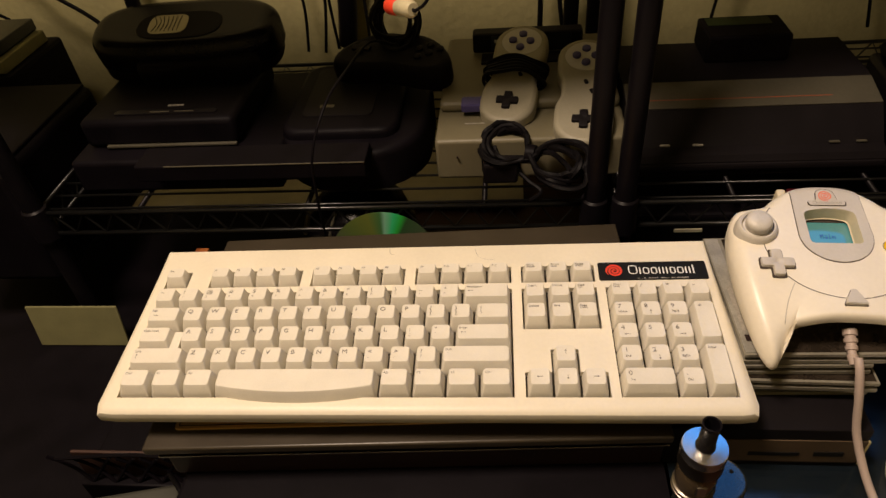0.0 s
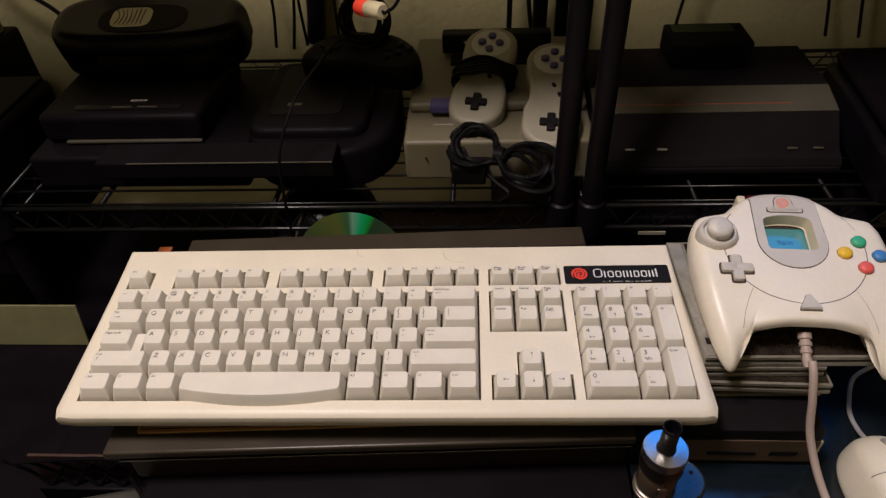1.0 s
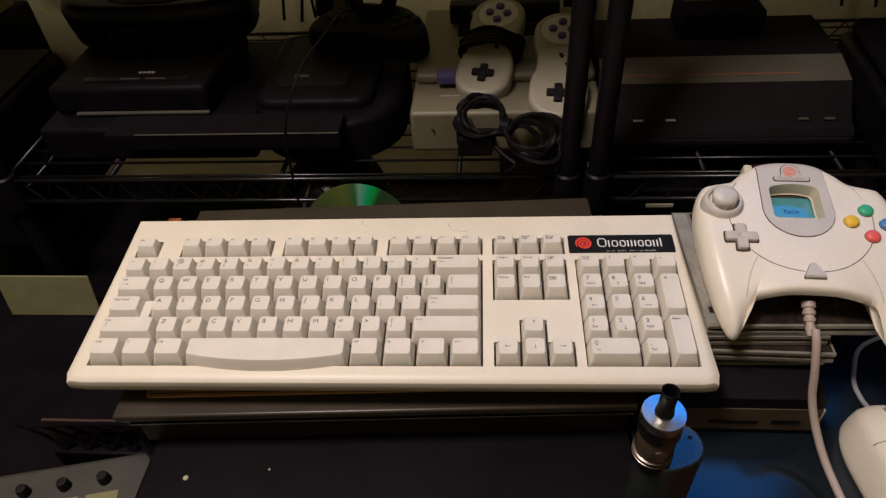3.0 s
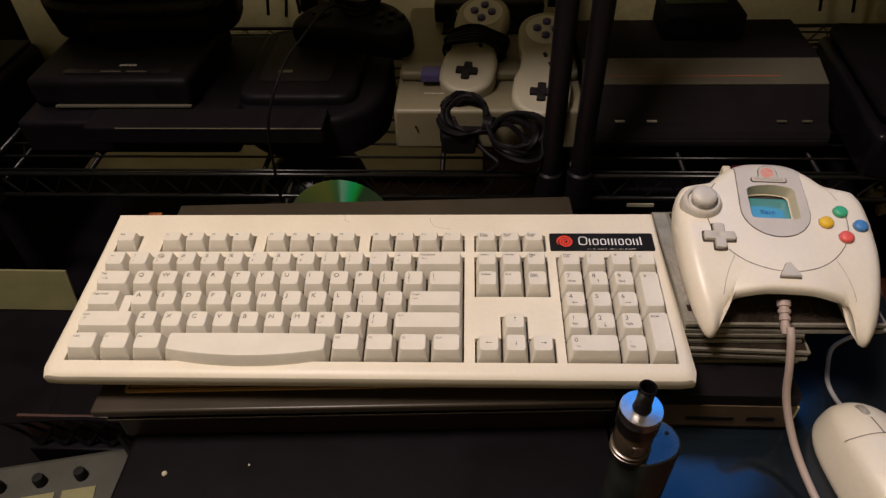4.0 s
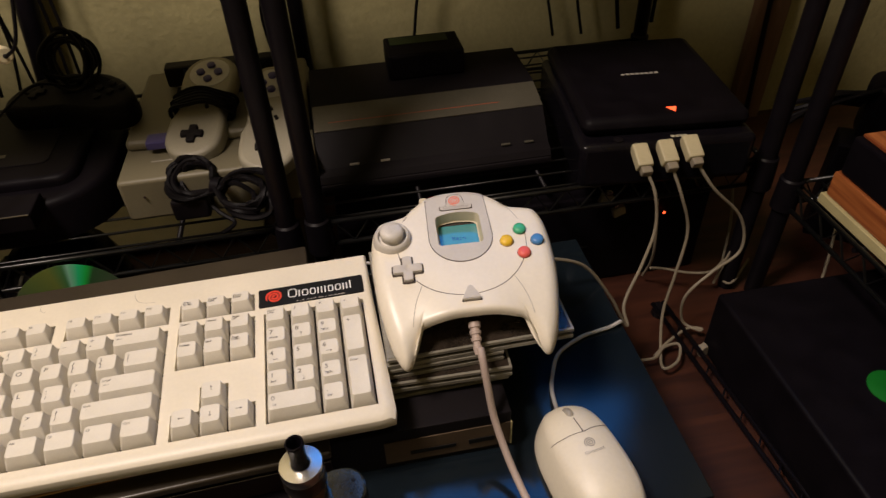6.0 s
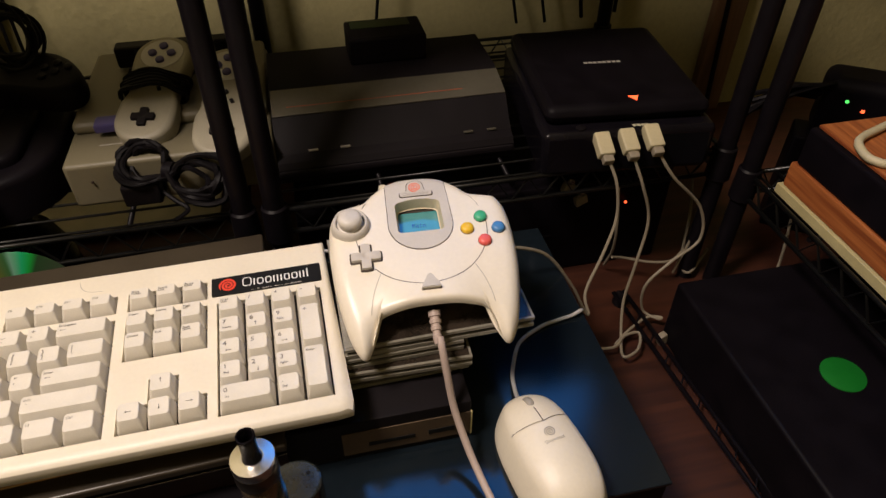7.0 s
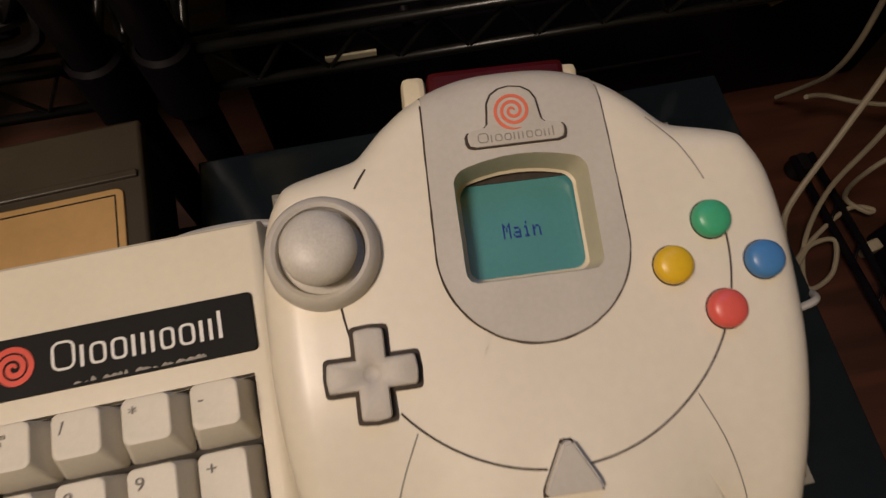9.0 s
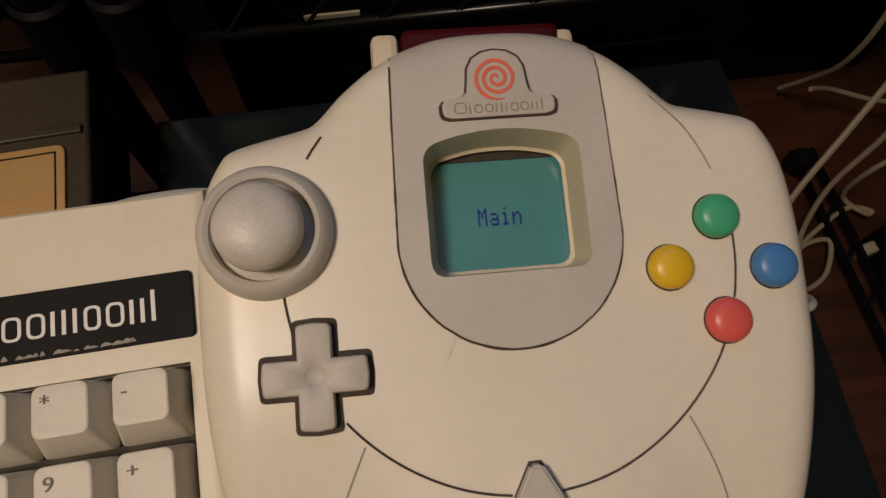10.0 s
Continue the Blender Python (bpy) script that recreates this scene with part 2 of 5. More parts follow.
def curl(radius, turns, half, high, n=90):
    """A flat band that winds outwards from the middle."""
    inner, outer = [], []
    for k in range(n + 1):
        f = k / n
        r, a = 0.0004 * radius / 0.006 + radius * f * 0.94, 2 * math.pi * turns * f
        w = half * (0.55 + 0.45 * min(1, 4 * f)) * (1 if f < 0.94 else (1 - f) / 0.06 + 0.15)
        inner.append(((r - w) * math.cos(a), (r - w) * math.sin(a)))
        outer.append(((r + w) * math.cos(a), (r + w) * math.sin(a)))
    return loft([[(x, y, z) for x, y in side_] for side_, z in ((inner, 0), (inner, high), (outer, high), (outer, 0))], False, False, closed=False)


def word_shapes(parent, mat, wide, tall, thick, m, high=0.0002):
    """Plain frames and strokes in a row, in the rhythm of a word that is not spelled out."""
    shapes = ((7.8, 1.0, 1), (1.6, 0.74, 0), (5.4, 0.74, 1), (5.2, 0.74, 1), (1.6, 0.74, 0), (1.6, 0.74, 0), (1.6, 0.74, 0), (4.8, 0.74, 1), (5.2, 0.74, 1), (1.6, 0.74, 0), (1.6, 0.74, 0), (1.8, 0.96, 0))
    gap = 1.5
    unit = wide / (sum(w for w, _, _ in shapes) + gap * (len(shapes) - 1))
    x = 0.0
    for w, h, kind in shapes:
        w, h = w * unit, h * tall
        if kind == 0:
            bm = box(x, x + thick * 1.2, 0, h, 0, high)
        else:
            rows = [rounded_rect(x, x + w, 0, h, min(w, h) * 0.36, 5), rounded_rect(x + thick, x + w - thick, thick * 0.8, h - thick * 0.8, min(w, h) * 0.22, 5)]
            bm = loft([[(p, q, z_) for p, q in r_] for r_, z_ in ((rows[0], 0), (rows[0], high), (rows[1], high), (rows[1], 0))], False, False)
        part("word_shape", bm, mat, parent, m=m)
        x += w + gap * unit


def word_bars(parent, mat, widths, heights, gap, m):
    """Plain upright strokes in a row that stand for a word that is not spelled out."""
    x = 0.0
    for w, h in zip(widths, heights):
        part("word_bar", box(x, x + w, 0.0, h, 0, 0.0002), mat, parent, m=m)
        x += w + gap

# ---- the setting ----
SHELF = -0.036   # top of the wire shelf
BOX_TOP = -0.08  # top of the large dark box under the mouse
GROUND = -0.22

floor = tagged(part("floor", box(-2.5, 3.0, -2.2, 0.80, GROUND - 0.05, GROUND), FLOOR), "reddish brown wooden floor in deep shade", "floor", kind="structure")
tagged(part("wall_back", box(-2.5, 3.0, 0.66, 0.80, GROUND, 2.3), WALL), "rough plastered wall in dull yellow-green paint", "wall", kind="structure")
tagged(part("wall_left", box(-2.6, -2.5, -2.2, 0.80, GROUND, 2.3), WALL), "plain painted wall", "wall", kind="structure")
tagged(part("wall_right", box(3.0, 3.1, -2.2, 0.80, GROUND, 2.3), WALL), "plain painted wall", "wall", kind="structure")
tagged(part("wall_front", box(-2.6, 3.1, -2.3, -2.2, GROUND, 2.3), WALL), "plain painted wall behind the viewer", "wall", kind="structure")
tagged(part("ceiling", box(-2.6, 3.1, -2.3, 0.80, 2.3, 2.4), WALL), "plain painted ceiling", "ceiling", kind="structure")

# ---- keyboard ----
U = 0.01905
keyboard = thing("keyboard", "ivory full-size computer keyboard with a black badge", "keyboard", DECK @ pose(0, -0.003, 0, 0, 0, 0.75))
KX0, KX1, KY0, KY1 = -0.0105, 0.4425, -0.0135, 0.1440
NAV, NU, PAD, PU, FROW, FH = 15.45, 0.990, 18.82, 0.998, 5.36, 0.84
WELLS = [(0, 15, 0, 5), (0, 1, FROW, FROW + FH), (2, 6, FROW, FROW + FH), (6.5, 10.5, FROW, FROW + FH), (11, 15, FROW, FROW + FH),
         (NAV, NAV + 3 * NU, FROW, FROW + FH), (NAV, NAV + 3 * NU, 3, 5), (NAV, NAV + 3 * NU, 0, 1), (NAV + NU, NAV + 2 * NU, 1, 2), (PAD, PAD + 4 * PU, 0, 5)]
EDGE = 0.0005
wells = [(a * U - EDGE, b * U + EDGE, c * U - EDGE, d * U + EDGE) for a, b, c, d in WELLS]


def keyboard_case():
    """The case: a nosed profile, with sunk wells for the blocks of keys."""
    bm = bmesh.new()
    xs = sorted({KX0 + 0.004, KX1 - 0.004, *[w[0] for w in wells], *[w[1] for w in wells]})
    ys = sorted({KY0 + 0.006, KY0 + 0.0085, KY1 - 0.003, *[w[2] for w in wells], *[w[3] for w in wells]})

    def sunk(x, y):
        return any(a < x < b and c < y < d for a, b, c, d in wells)
    grid = [[sunk((xs[i] + xs[i + 1]) / 2, (ys[j] + ys[j + 1]) / 2) for j in range(len(ys) - 1)] for i in range(len(xs) - 1)]
    vs = {}

    def v(x, y, z):
        k = (round(x, 6), round(y, 6), round(z, 6))
        if k not in vs:
            vs[k] = bm.verts.new((x, y, z))
        return vs[k]
    low = -0.0055
    for i in range(len(xs) - 1):
        for j in range(len(ys) - 1):
            x0, x1, y0, y1 = xs[i], xs[i + 1], ys[j], ys[j + 1]
            z = low if grid[i][j] else 0.0
            bm.faces.new((v(x0, y0, z), v(x1, y0, z), v(x1, y1, z), v(x0, y1, z)))
            if grid[i][j]:
                for di, dj, a, b in ((-1, 0, (x0, y0), (x0, y1)), (1, 0, (x1, y0), (x1, y1)), (0, -1, (x0, y0), (x1, y0)), (0, 1, (x0, y1), (x1, y1))):
                    if not grid[i + di][j + dj]:
                        bm.faces.new((v(*a, low), v(*b, low), v(*b, 0), v(*a, 0)))
    # rim: side rounding, nose and back, as one skirt from the deck's border down
    line = [(x, ys[0]) for x in xs] + [(xs[-1], y) for y in ys[1:]] + [(x, ys[-1]) for x in xs[-2::-1]] + [(xs[0], y) for y in ys[-2:0:-1]]

    def skirt(k):
        out = []
        for x, y in line:
            front, rear = y == ys[0], y == ys[-1]
            side = -1 if x == xs[0] else 1 if x == xs[-1] else 0
            drop = (0.0, 0.0009, 0.003, 0.008, 0.0, 0.0)[k]
            reach = (0.0015, 0.0030, 0.0040, 0.0042, 0.0042, 0.0030)[k]
            f = (y - KY0) / (KY1 - KY0)
            bottom = -0.0185 - 0.0275 * f
            z = -drop if k < 4 else (bottom * 0.55 if k == 4 else bottom)
            yy = y
            if front:
                yy = KY0 + 0.006 - (0.0035, 0.0052, 0.0058, 0.0060, 0.0056, 0.0005)[k]
                z = (-0.0008, -0.0024, -0.0048, -0.0085, -0.0125, bottom)[k]
            if front and side:
                reach = (0.0006, 0.0016, 0.0024, 0.0027, 0.0027, 0.0016)[k]
                yy += 0.0012
            if rear:
                yy = KY1 - 0.003 + (0.0014, 0.0024, 0.003, 0.003, 0.003, 0.002)[k]
            out.append(v(x + side * (reach + 0.0042 * (1 - f) ** 1.3 * min(1, k / 2)), yy, z))
        return out
    prev = [v(x, y, 0.0) for x, y in line]
    for k in range(6):
        now = skirt(k)
        for i in range(len(line)):
            j = (i + 1) % len(line)
            bm.faces.new((prev[i], prev[j], now[j], now[i]))
        prev = now
    bm.faces.new(prev)
    return bm


case = part("case", keyboard_case(), IVORY, keyboard, angle=32)
# near-black insets: the shade between the keys is put into their colour
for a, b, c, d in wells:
    part("key_well_shade", box(a + 0.0002, b - 0.0002, c + 0.0002, d - 0.0002, -0.0054, -0.0048), WELL_SHADE, case)
tube_line = [(0.245, KY1 - 0.0055, 0.0002), (0.247, KY1 - 0.012, 0.0002), (0.252, KY1 - 0.016, 0.0002), (0.262, KY1 - 0.0175, 0.0002)]
part("moulded_line", tube([(0.185, KY1 - 0.002, 0.0), (0.186, KY1 - 0.008, 0.0), (0.190, KY1 - 0.010, 0.0)], 0.00014, 5), FAINT, case)
part("moulded_line", tube([(x + 0.012, y, 0.0) for x, y, z in tube_line], 0.00014, 5), FAINT, case)
for x in (0.02, 0.40):
    part("rubber_foot", box(x, x + 0.03, 0.0, 0.012, -0.034, -0.0195, 0.001), BLACK, keyboard)
    part("folding_foot", box(x, x + 0.03, 0.118, 0.134, -0.0475, -0.040, 0.001), IVORY, keyboard)


def key_mesh(w, d, high, bow=0.0):
    """A tapered key with a dished top. w and d are metres at the foot; bow pushes the front out."""
    g = 0.0009
    n = 5

    def loop(l, r, f, b, z, rad, dish=0.0):
        pts = rounded_rect(-w / 2 + l, w / 2 - r, f, d - b, rad, n)
        if w > 0.03:
            pts = [(pts[-1][0] + (pts[0][0] - pts[-1][0]) * s / 14, f) for s in range(1, 14)] + pts[:2 * n] + [(pts[2 * n - 1][0] + (pts[2 * n][0] - pts[2 * n - 1][0]) * s / 14, d - b) for s in range(1, 14)] + pts[2 * n:]
        out = []
        for x, y in pts:
            k = 1 - (2 * x / w) ** 2
            push = -bow * k if y < d / 2 else 0.0
            s = x / max(1e-6, w / 2 - r)
            out.append((x, y + push, z - dish * (1 - s * s)))
        return out
    tw = 0.0030
    loops = [loop(g, g, g, g, -0.0046, 0.0012), loop(g, g, g, g, -0.0012, 0.0012),
             loop(tw - 0.0003, tw - 0.0003, 0.0050, 0.0010, high - 0.0008, 0.0022),
             loop(tw - 0.0001, tw - 0.0001, 0.0053, 0.0012, high - 0.0003, 0.0022), loop(tw + 0.0003, tw + 0.0003, 0.0058, 0.0015, high, 0.0021)]
    rim_, half, mid = loops[-1], w / 2 - tw, d * 0.54
    dish = -0.0005 if bow else 0.0004
    loops[-1] = [(x, y, z - dish * (1 - min(1, (x / half) ** 2))) for x, y, z in rim_]
    for k in (0.8, 0.55, 0.3, 0.08):
        loops.append([(x * k, mid + (y - mid) * k, high - dish * (1 - (x * k / half) ** 2)) for x, y, z in rim_])
    return loft(loops)


KEY_MESHES = {}


def key(col, row, w=1.0, h=1.0, legend="", second="", faint=False, unit=1.0, bow=0.0, stamp=None):
    """A key whose left edge is col units and front edge row units from the block's corner."""
    high = {0: 0.0080, 1: 0.0078, 2: 0.0080, 3: 0.0085, 4: 0.0092}.get(int(row), 0.0076)
    k = (round(w, 3), round(h, 3), high, bow, unit)
    if k not in KEY_MESHES:
        me = bpy.data.meshes.new("key")
        bm = finish(key_mesh(w * U * unit, h * U, high, bow), True, 28)
        bm.to_mesh(me)
        bm.free()
        me.materials.append(KEY_TOP)
        KEY_MESHES[k] = me
    ob = shared("key", KEY_MESHES[k], keyboard, pose((col + w * unit / 2) * U, row * U, 0, 1.2 * (2 - min(row, 4)) * 0.5))
    left, top = -w * unit * U / 2 + 0.0040, h * U - 0.0022
    ink = FAINT if faint else LEGEND
    if legend:
        size = 0.0049 if len(legend) == 1 else 0.0025
        words("legend", legend, ink, ob, left + (0.0008 if len(legend) == 1 else 0), top - 0.0008 - size * 0.80, high - 0.00008, size, wide=1.12)
    if second:
        size = 0.0040 if len(second) == 1 and not faint else 0.0023
        words("legend", second, ink, ob, left + 0.0012, top - 0.0086, high - 0.00010, size)
    if stamp:
        sx, sy, dx = stamp
        bm = bmesh.new()
        if dx:
            box(-0.0018, 0.0018, -0.00015, 0.00015, 0, 0.0002, bm=bm)
            tip = [(0.0024 * dx, 0), (0.0012 * dx, 0.0008), (0.0012 * dx, -0.0008)]
        else:
            box(-0.00015, 0.00015, -0.0016, 0.0016, 0, 0.0002, bm=bm)
            tip = [(0, 0.0022), (0.0008, 0.001), (-0.0008, 0.001)]
            if dx is None:
                tip = [(x, -y) for x, y in tip]
        join(bm, loft([[(x, y, 0) for x, y in tip], [(x, y, 0.0002) for x, y in tip]]))
        part("arrow_legend", bm, LEGEND, ob, m=pose(left + sx, top - sy, high - 0.0003))
    return ob


# function row
key(0, FROW, h=FH, legend="Esc", faint=True)
for start, names in ((2, "F1 F2 F3 F4"), (6.5, "F5 F6 F7 F8"), (11, "F9 F10 F11 F12")):
    for i, s in enumerate(names.split()):
        key(start + i, FROW, h=FH, legend=s, faint=True)
for i, (s, s2) in enumerate((("Print", "Screen"), ("Scroll", "Lock"), ("Pause", "Break"))):
    k = key(NAV + i * NU, FROW, h=FH, legend=s, unit=NU)
    words("legend", s2, LEGEND, k, -U / 2 + 0.004, FH * U - 0.0022 - 0.0046, 0.0075, 0.0024)
# number row
for i, (a, b) in enumerate(zip("~!@#$%^&*()_+", "`1234567890-=")):
    key(i, 4, legend=a, second=b, faint=True)
key(13, 4, 2, legend="Backspace", stamp=(0.0032, 0.0058, -1))
# letter rows
key(0, 3, 1.5, legend="Tab", stamp=(0.0036, 0.0064, 1))
for i, c in enumerate("QWERTYUIOP"):
    key(1.5 + i, 3, legend=c)
key(11.5, 3, legend="{", second="[")
key(12.5, 3, legend="}", second="]")
key(13.5, 3, 1.5, legend="|", second="\\")
caps = key(0, 2, 1.42, legend="Caps Lock")
part("step", box(0.62 * U, 1.0 * U, 0.0008, U - 0.0008, -0.0046, 0.0018, 0.0008), KEY_TOP, caps)
for i, c in enumerate("ASDFGHJKL"):
    key(1.75 + i, 2, legend=c)
key(10.75, 2, legend=":", second=";")
key(11.75, 2, legend='"', second="'")
key(12.75, 2, 2.25, legend="Enter", stamp=(0.0032, 0.0058, -1))
key(0, 1, 2.25, legend="Shift", faint=True, stamp=(0.002, 0.006, 0))
for i, c in enumerate("ZXCVBNM"):
    key(2.25 + i, 1, legend=c)
for i, (a, b) in enumerate((("<", ","), (">", "."), ("?", "/"))):
    key(9.25 + i, 1, legend=a, second=b)
key(12.25, 1, 2.75, legend="Shift", faint=True, stamp=(0.002, 0.006, 0))
for i, s in enumerate(("Ctrl", "S1", "Alt")):
    key(i * 1.25, 0, 1.25, legend=s, faint=True)
key(3.75, 0, 6.25, bow=0.0064)
for i, s in enumerate(("Alt", "S2", "S3", "Ctrl")):
    key(10 + i * 1.25, 0, 1.25, legend=s, faint=i > 0)
# navigation keys
for i, s in enumerate(("Insert", "Home", "Page")):
    k = key(NAV + i * NU, 4, legend=s, unit=NU)
    if s == "Page":
        words("legend", "Up", LEGEND, k, -U / 2 + 0.004, U - 0.0068, 0.0091, 0.0024)
for i, s in enumerate(("Delete", "End", "Page")):
    k = key(NAV + i * NU, 3, legend=s, unit=NU)
    if s == "Page":
        words("legend", "Down", LEGEND, k, -U / 2 + 0.004, U - 0.0068, 0.0084, 0.0024)
key(NAV + NU, 1, unit=NU, stamp=(0.0055, 0.0045, 0))
for i, d in enumerate((-1, None, 1)):
    key(NAV + i * NU, 0, unit=NU, stamp=(0.0055, 0.0055, d))
# number pad
k = key(PAD, 4, legend="Num", unit=PU)
words("legend", "Lock", LEGEND, k, -U / 2 + 0.004, U - 0.0068, 0.0091, 0.0024)
for i, c in enumerate("/*-"):
    key(PAD + (i + 1) * PU, 4, legend=c, unit=PU)
for r, line in ((3, ("7 Home", "8", "9 PgUp")), (2, ("4", "5", "6")), (1, ("1 End", "2", "3 PgDn"))):
    for i, s in enumerate(line):
        a, _, b = s.partition(" ")
        k = key(PAD + i * PU, r, legend=a, unit=PU, stamp={"4": (0.005, 0.0088, -1), "6": (0.005, 0.0088, 1), "8": (0.005, 0.0088, 0), "2": (0.005, 0.0088, None)}.get(a))
        if b:
            words("legend", b, LEGEND, k, -U / 2 + 0.005, U - 0.0112, {3: 0.0084, 2: 0.0079, 1: 0.0077}[r], 0.0024)
key(PAD + 3 * PU, 2, 1, 2, legend="+", unit=PU)
key(PAD + 3 * PU, 0, 1, 2, legend="Enter", unit=PU)
k = key(PAD, 0, 2, legend="0", unit=PU)
words("legend", "Ins", LEGEND, k, -U + 0.006, U - 0.0112, 0.0079, 0.0024)
k = key(PAD + 2 * PU, 0, legend=".", unit=PU)
words("legend", "Del", LEGEND, k, -U / 2 + 0.005, U - 0.0112, 0.0079, 0.0024)
# badge with a plain curled mark and plain shapes for the word
badge = part("badge", slab(rounded_rect(0.3545, 0.4372, 0.1022, 0.1204, 0.0014), -0.0004, 0.0011, 0.0003), BADGE, keyboard, "glossy black badge with a red curled mark")
part("curled_mark", curl(0.0064, 2.6, 0.00085, 0.0002), RED, badge, m=pose(0.3668, 0.1112, 0.0012))
word_shapes(badge, WHITE, 0.0505, 0.0088, 0.0009, pose(0.3775, 0.1078, 0.0011))

random.seed(3)
for i in range(16):
    x = 0.384 + 0.0024 * i + random.uniform(-0.001, 0.001)
    w, h = random.uniform(0.0012, 0.0036), random.uniform(0.0004, 0.0015)
    line = [(x, 0.1030), (x + w, 0.1030 + random.uniform(0, 0.0003)), (x + w * 0.8, 0.1030 + h * 0.6), (x + w * 0.4, 0.1030 + h), (x + w * 0.1, 0.1030 + h * 0.5)]
    part("scuff", loft([[(a, b, 0.0010) for a, b in line], [(a, b, 0.00118) for a, b in line]]), FAINT, badge)

# ---- game pad ----
PAD_AT = DECK @ pose(0.5090, 0.0001, -0.0088, 6.3, -0.74, -3.57)
pad = thing("game_controller", "white game controller with coloured buttons and a small screen", "game controller", PAD_AT)
HALF = [(0.0, 0.1652), (0.014, 0.1642), (0.026, 0.1597), (0.0345, 0.1535), (0.0398, 0.1482), (0.0420, 0.1461), (0.0445, 0.1449), (0.0540, 0.1428), (0.0605, 0.1410), (0.0640, 0.1382), (0.0683, 0.1285),
        (0.0700, 0.1120), (0.0696, 0.0900), (0.0678, 0.0700), (0.0642, 0.0490), (0.0598, 0.0320), (0.0535, 0.0205), (0.0480, 0.0212), (0.0445, 0.0300),
        (0.0418, 0.0380), (0.0370, 0.0432), (0.0180, 0.0458)]
OUTLINE = [(p.x, p.y) for p in spline([(x, y, 0) for x, y in HALF] + [(0, 0.0464, 0)] + [(-x, y, 0) for x, y in HALF[:0:-1]], 5, True)]
OUT = np.array(OUTLINE)


def inside_by(x, y):
    """Distance to the pad's outline."""
    a, b = OUT, np.roll(OUT, -1, 0)
    ab, ap = b - a, np.array((x, y)) - a
    s = np.clip((ap * ab).sum(1) / (ab * ab).sum(1), 0, 1)
    return float(np.sqrt(((ap - ab * s[:, None]) ** 2).sum(1)).min())


def smooth_step(x, a, b):
    x = min(1, max(0, (x - a) / (b - a)))
    return x * x * (3 - 2 * x)


def droop(x, y):
    return 0.0150 * max(0.0, (0.088 - y) / 0.070) ** 1.6 * smooth_step(abs(x), 0.012, 0.048)


def rim(x, y):
    """Height of the seam between the shells: it rises over the notch between the grips."""
    return 0.0255 + 0.006 * smooth_step(0.078 - y, 0.0, 0.024) * (1 - smooth_step(abs(x), 0.034, 0.050)) - droop(x, y)


def pad_top(x, y):
    """Height of the pad's upper shell."""
    crown = 0.0375 + 0.0015 * (1 - (x / 0.07) ** 2) - 0.004 * max(0, (0.06 - y) / 0.05) ** 2
    lip = 0.0095 - 0.0062 * smooth_step(0.090 - y, 0.0, 0.022) * (1 - smooth_step(abs(x), 0.036, 0.050))
    d = min(1.0, inside_by(x, y) / lip)
    low = rim(x, y)
    return low + (crown - droop(x, y) - low) * math.sqrt(max(0.0, 1 - (1 - d) ** 2))


def pad_under(x, y):
    base = 0.010 - 0.12 * y
    d = min(1.0, inside_by(x, y) / 0.012)
    side = rim(x, y)
    floor_z = max(base, side - 0.034)
    notch = smooth_step(0.084 - y, 0.0, 0.020) * (1 - smooth_step(abs(x), 0.034, 0.048))
    swell = math.sqrt(max(0.0, 1 - (1 - d) ** 2))
    return side + (floor_z - side) * (swell + (min(1.0, inside_by(x, y) / 0.030) ** 2.5 - swell) * notch)


WIN = (-0.0178, 0.0172, 0.1065, 0.1385)  # the window over the small screen


def pad_shell(height, hole):
    bm = bmesh.new()
    cx, cy = 0.0, 0.122
    rings = [1.0, 0.996, 0.988, 0.975, 0.955, 0.93, 0.895, 0.85, 0.79, 0.72, 0.64, 0.58, 0.54, 0.50, 0.46, 0.43, 0.40, 0.37, 0.34, 0.31, 0.28, 0.25, 0.22, 0.18, 0.1]
    rows = []
    for s in rings:
        rows.append([bm.verts.new((cx + s * (x - cx), cy + s * (y - cy), height(cx + s * (x - cx), cy + s * (y - cy)) if s < 1 else rim(x, y))) for x, y in OUTLINE])
    n = len(OUTLINE)
    for a, b in zip(rows, rows[1:]):
        for i in range(n):
            j = (i + 1) % n
            bm.faces.new((a[i], a[j], b[j], b[i]))
    bm.faces.new(rows[-1])
    if hole:
        gone = [f for f in bm.faces if abs(f.calc_center_median().x) < 0.0190 and 0.1055 < f.calc_center_median().y < 0.1398]
        bmesh.ops.delete(bm, geom=gone, context="FACES")
    return bm


shell = pad_shell(pad_top, True)
join(shell, pad_shell(pad_under, False))
bmesh.ops.remove_doubles(shell, verts=shell.verts, dist=1e-6)
part("shell", shell, PAD_WHITE, pad, angle=60)


def ribbon(points, wide, lift, parent, name="seam", mat=None):
    """A narrow band that follows the shell."""
    line = spline([(x, y, 0) for x, y in points], 10)
    bm = bmesh.new()
    prev = None
    for i, p in enumerate(line):
        t = (line[min(i + 1, len(line) - 1)] - line[max(i - 1, 0)]).normalized()
        s = Vector((-t.y, t.x, 0)) * wide / 2
        pair = [bm.verts.new((q.x, q.y, pad_top(q.x, q.y) + lift)) for q in (p + s, p - s)]
        if prev:
            bm.faces.new((prev[0], prev[1], pair[1], pair[0]))
        prev = pair
    return part(name, bm, mat or SEAM, parent)


def arc(cx, cy, r, a0, a1, n=14):
    return [(cx + r * math.cos(radians(a0 + (a1 - a0) * k / n)), cy + r * math.sin(radians(a0 + (a1 - a0) * k / n))) for k in range(n + 1)]


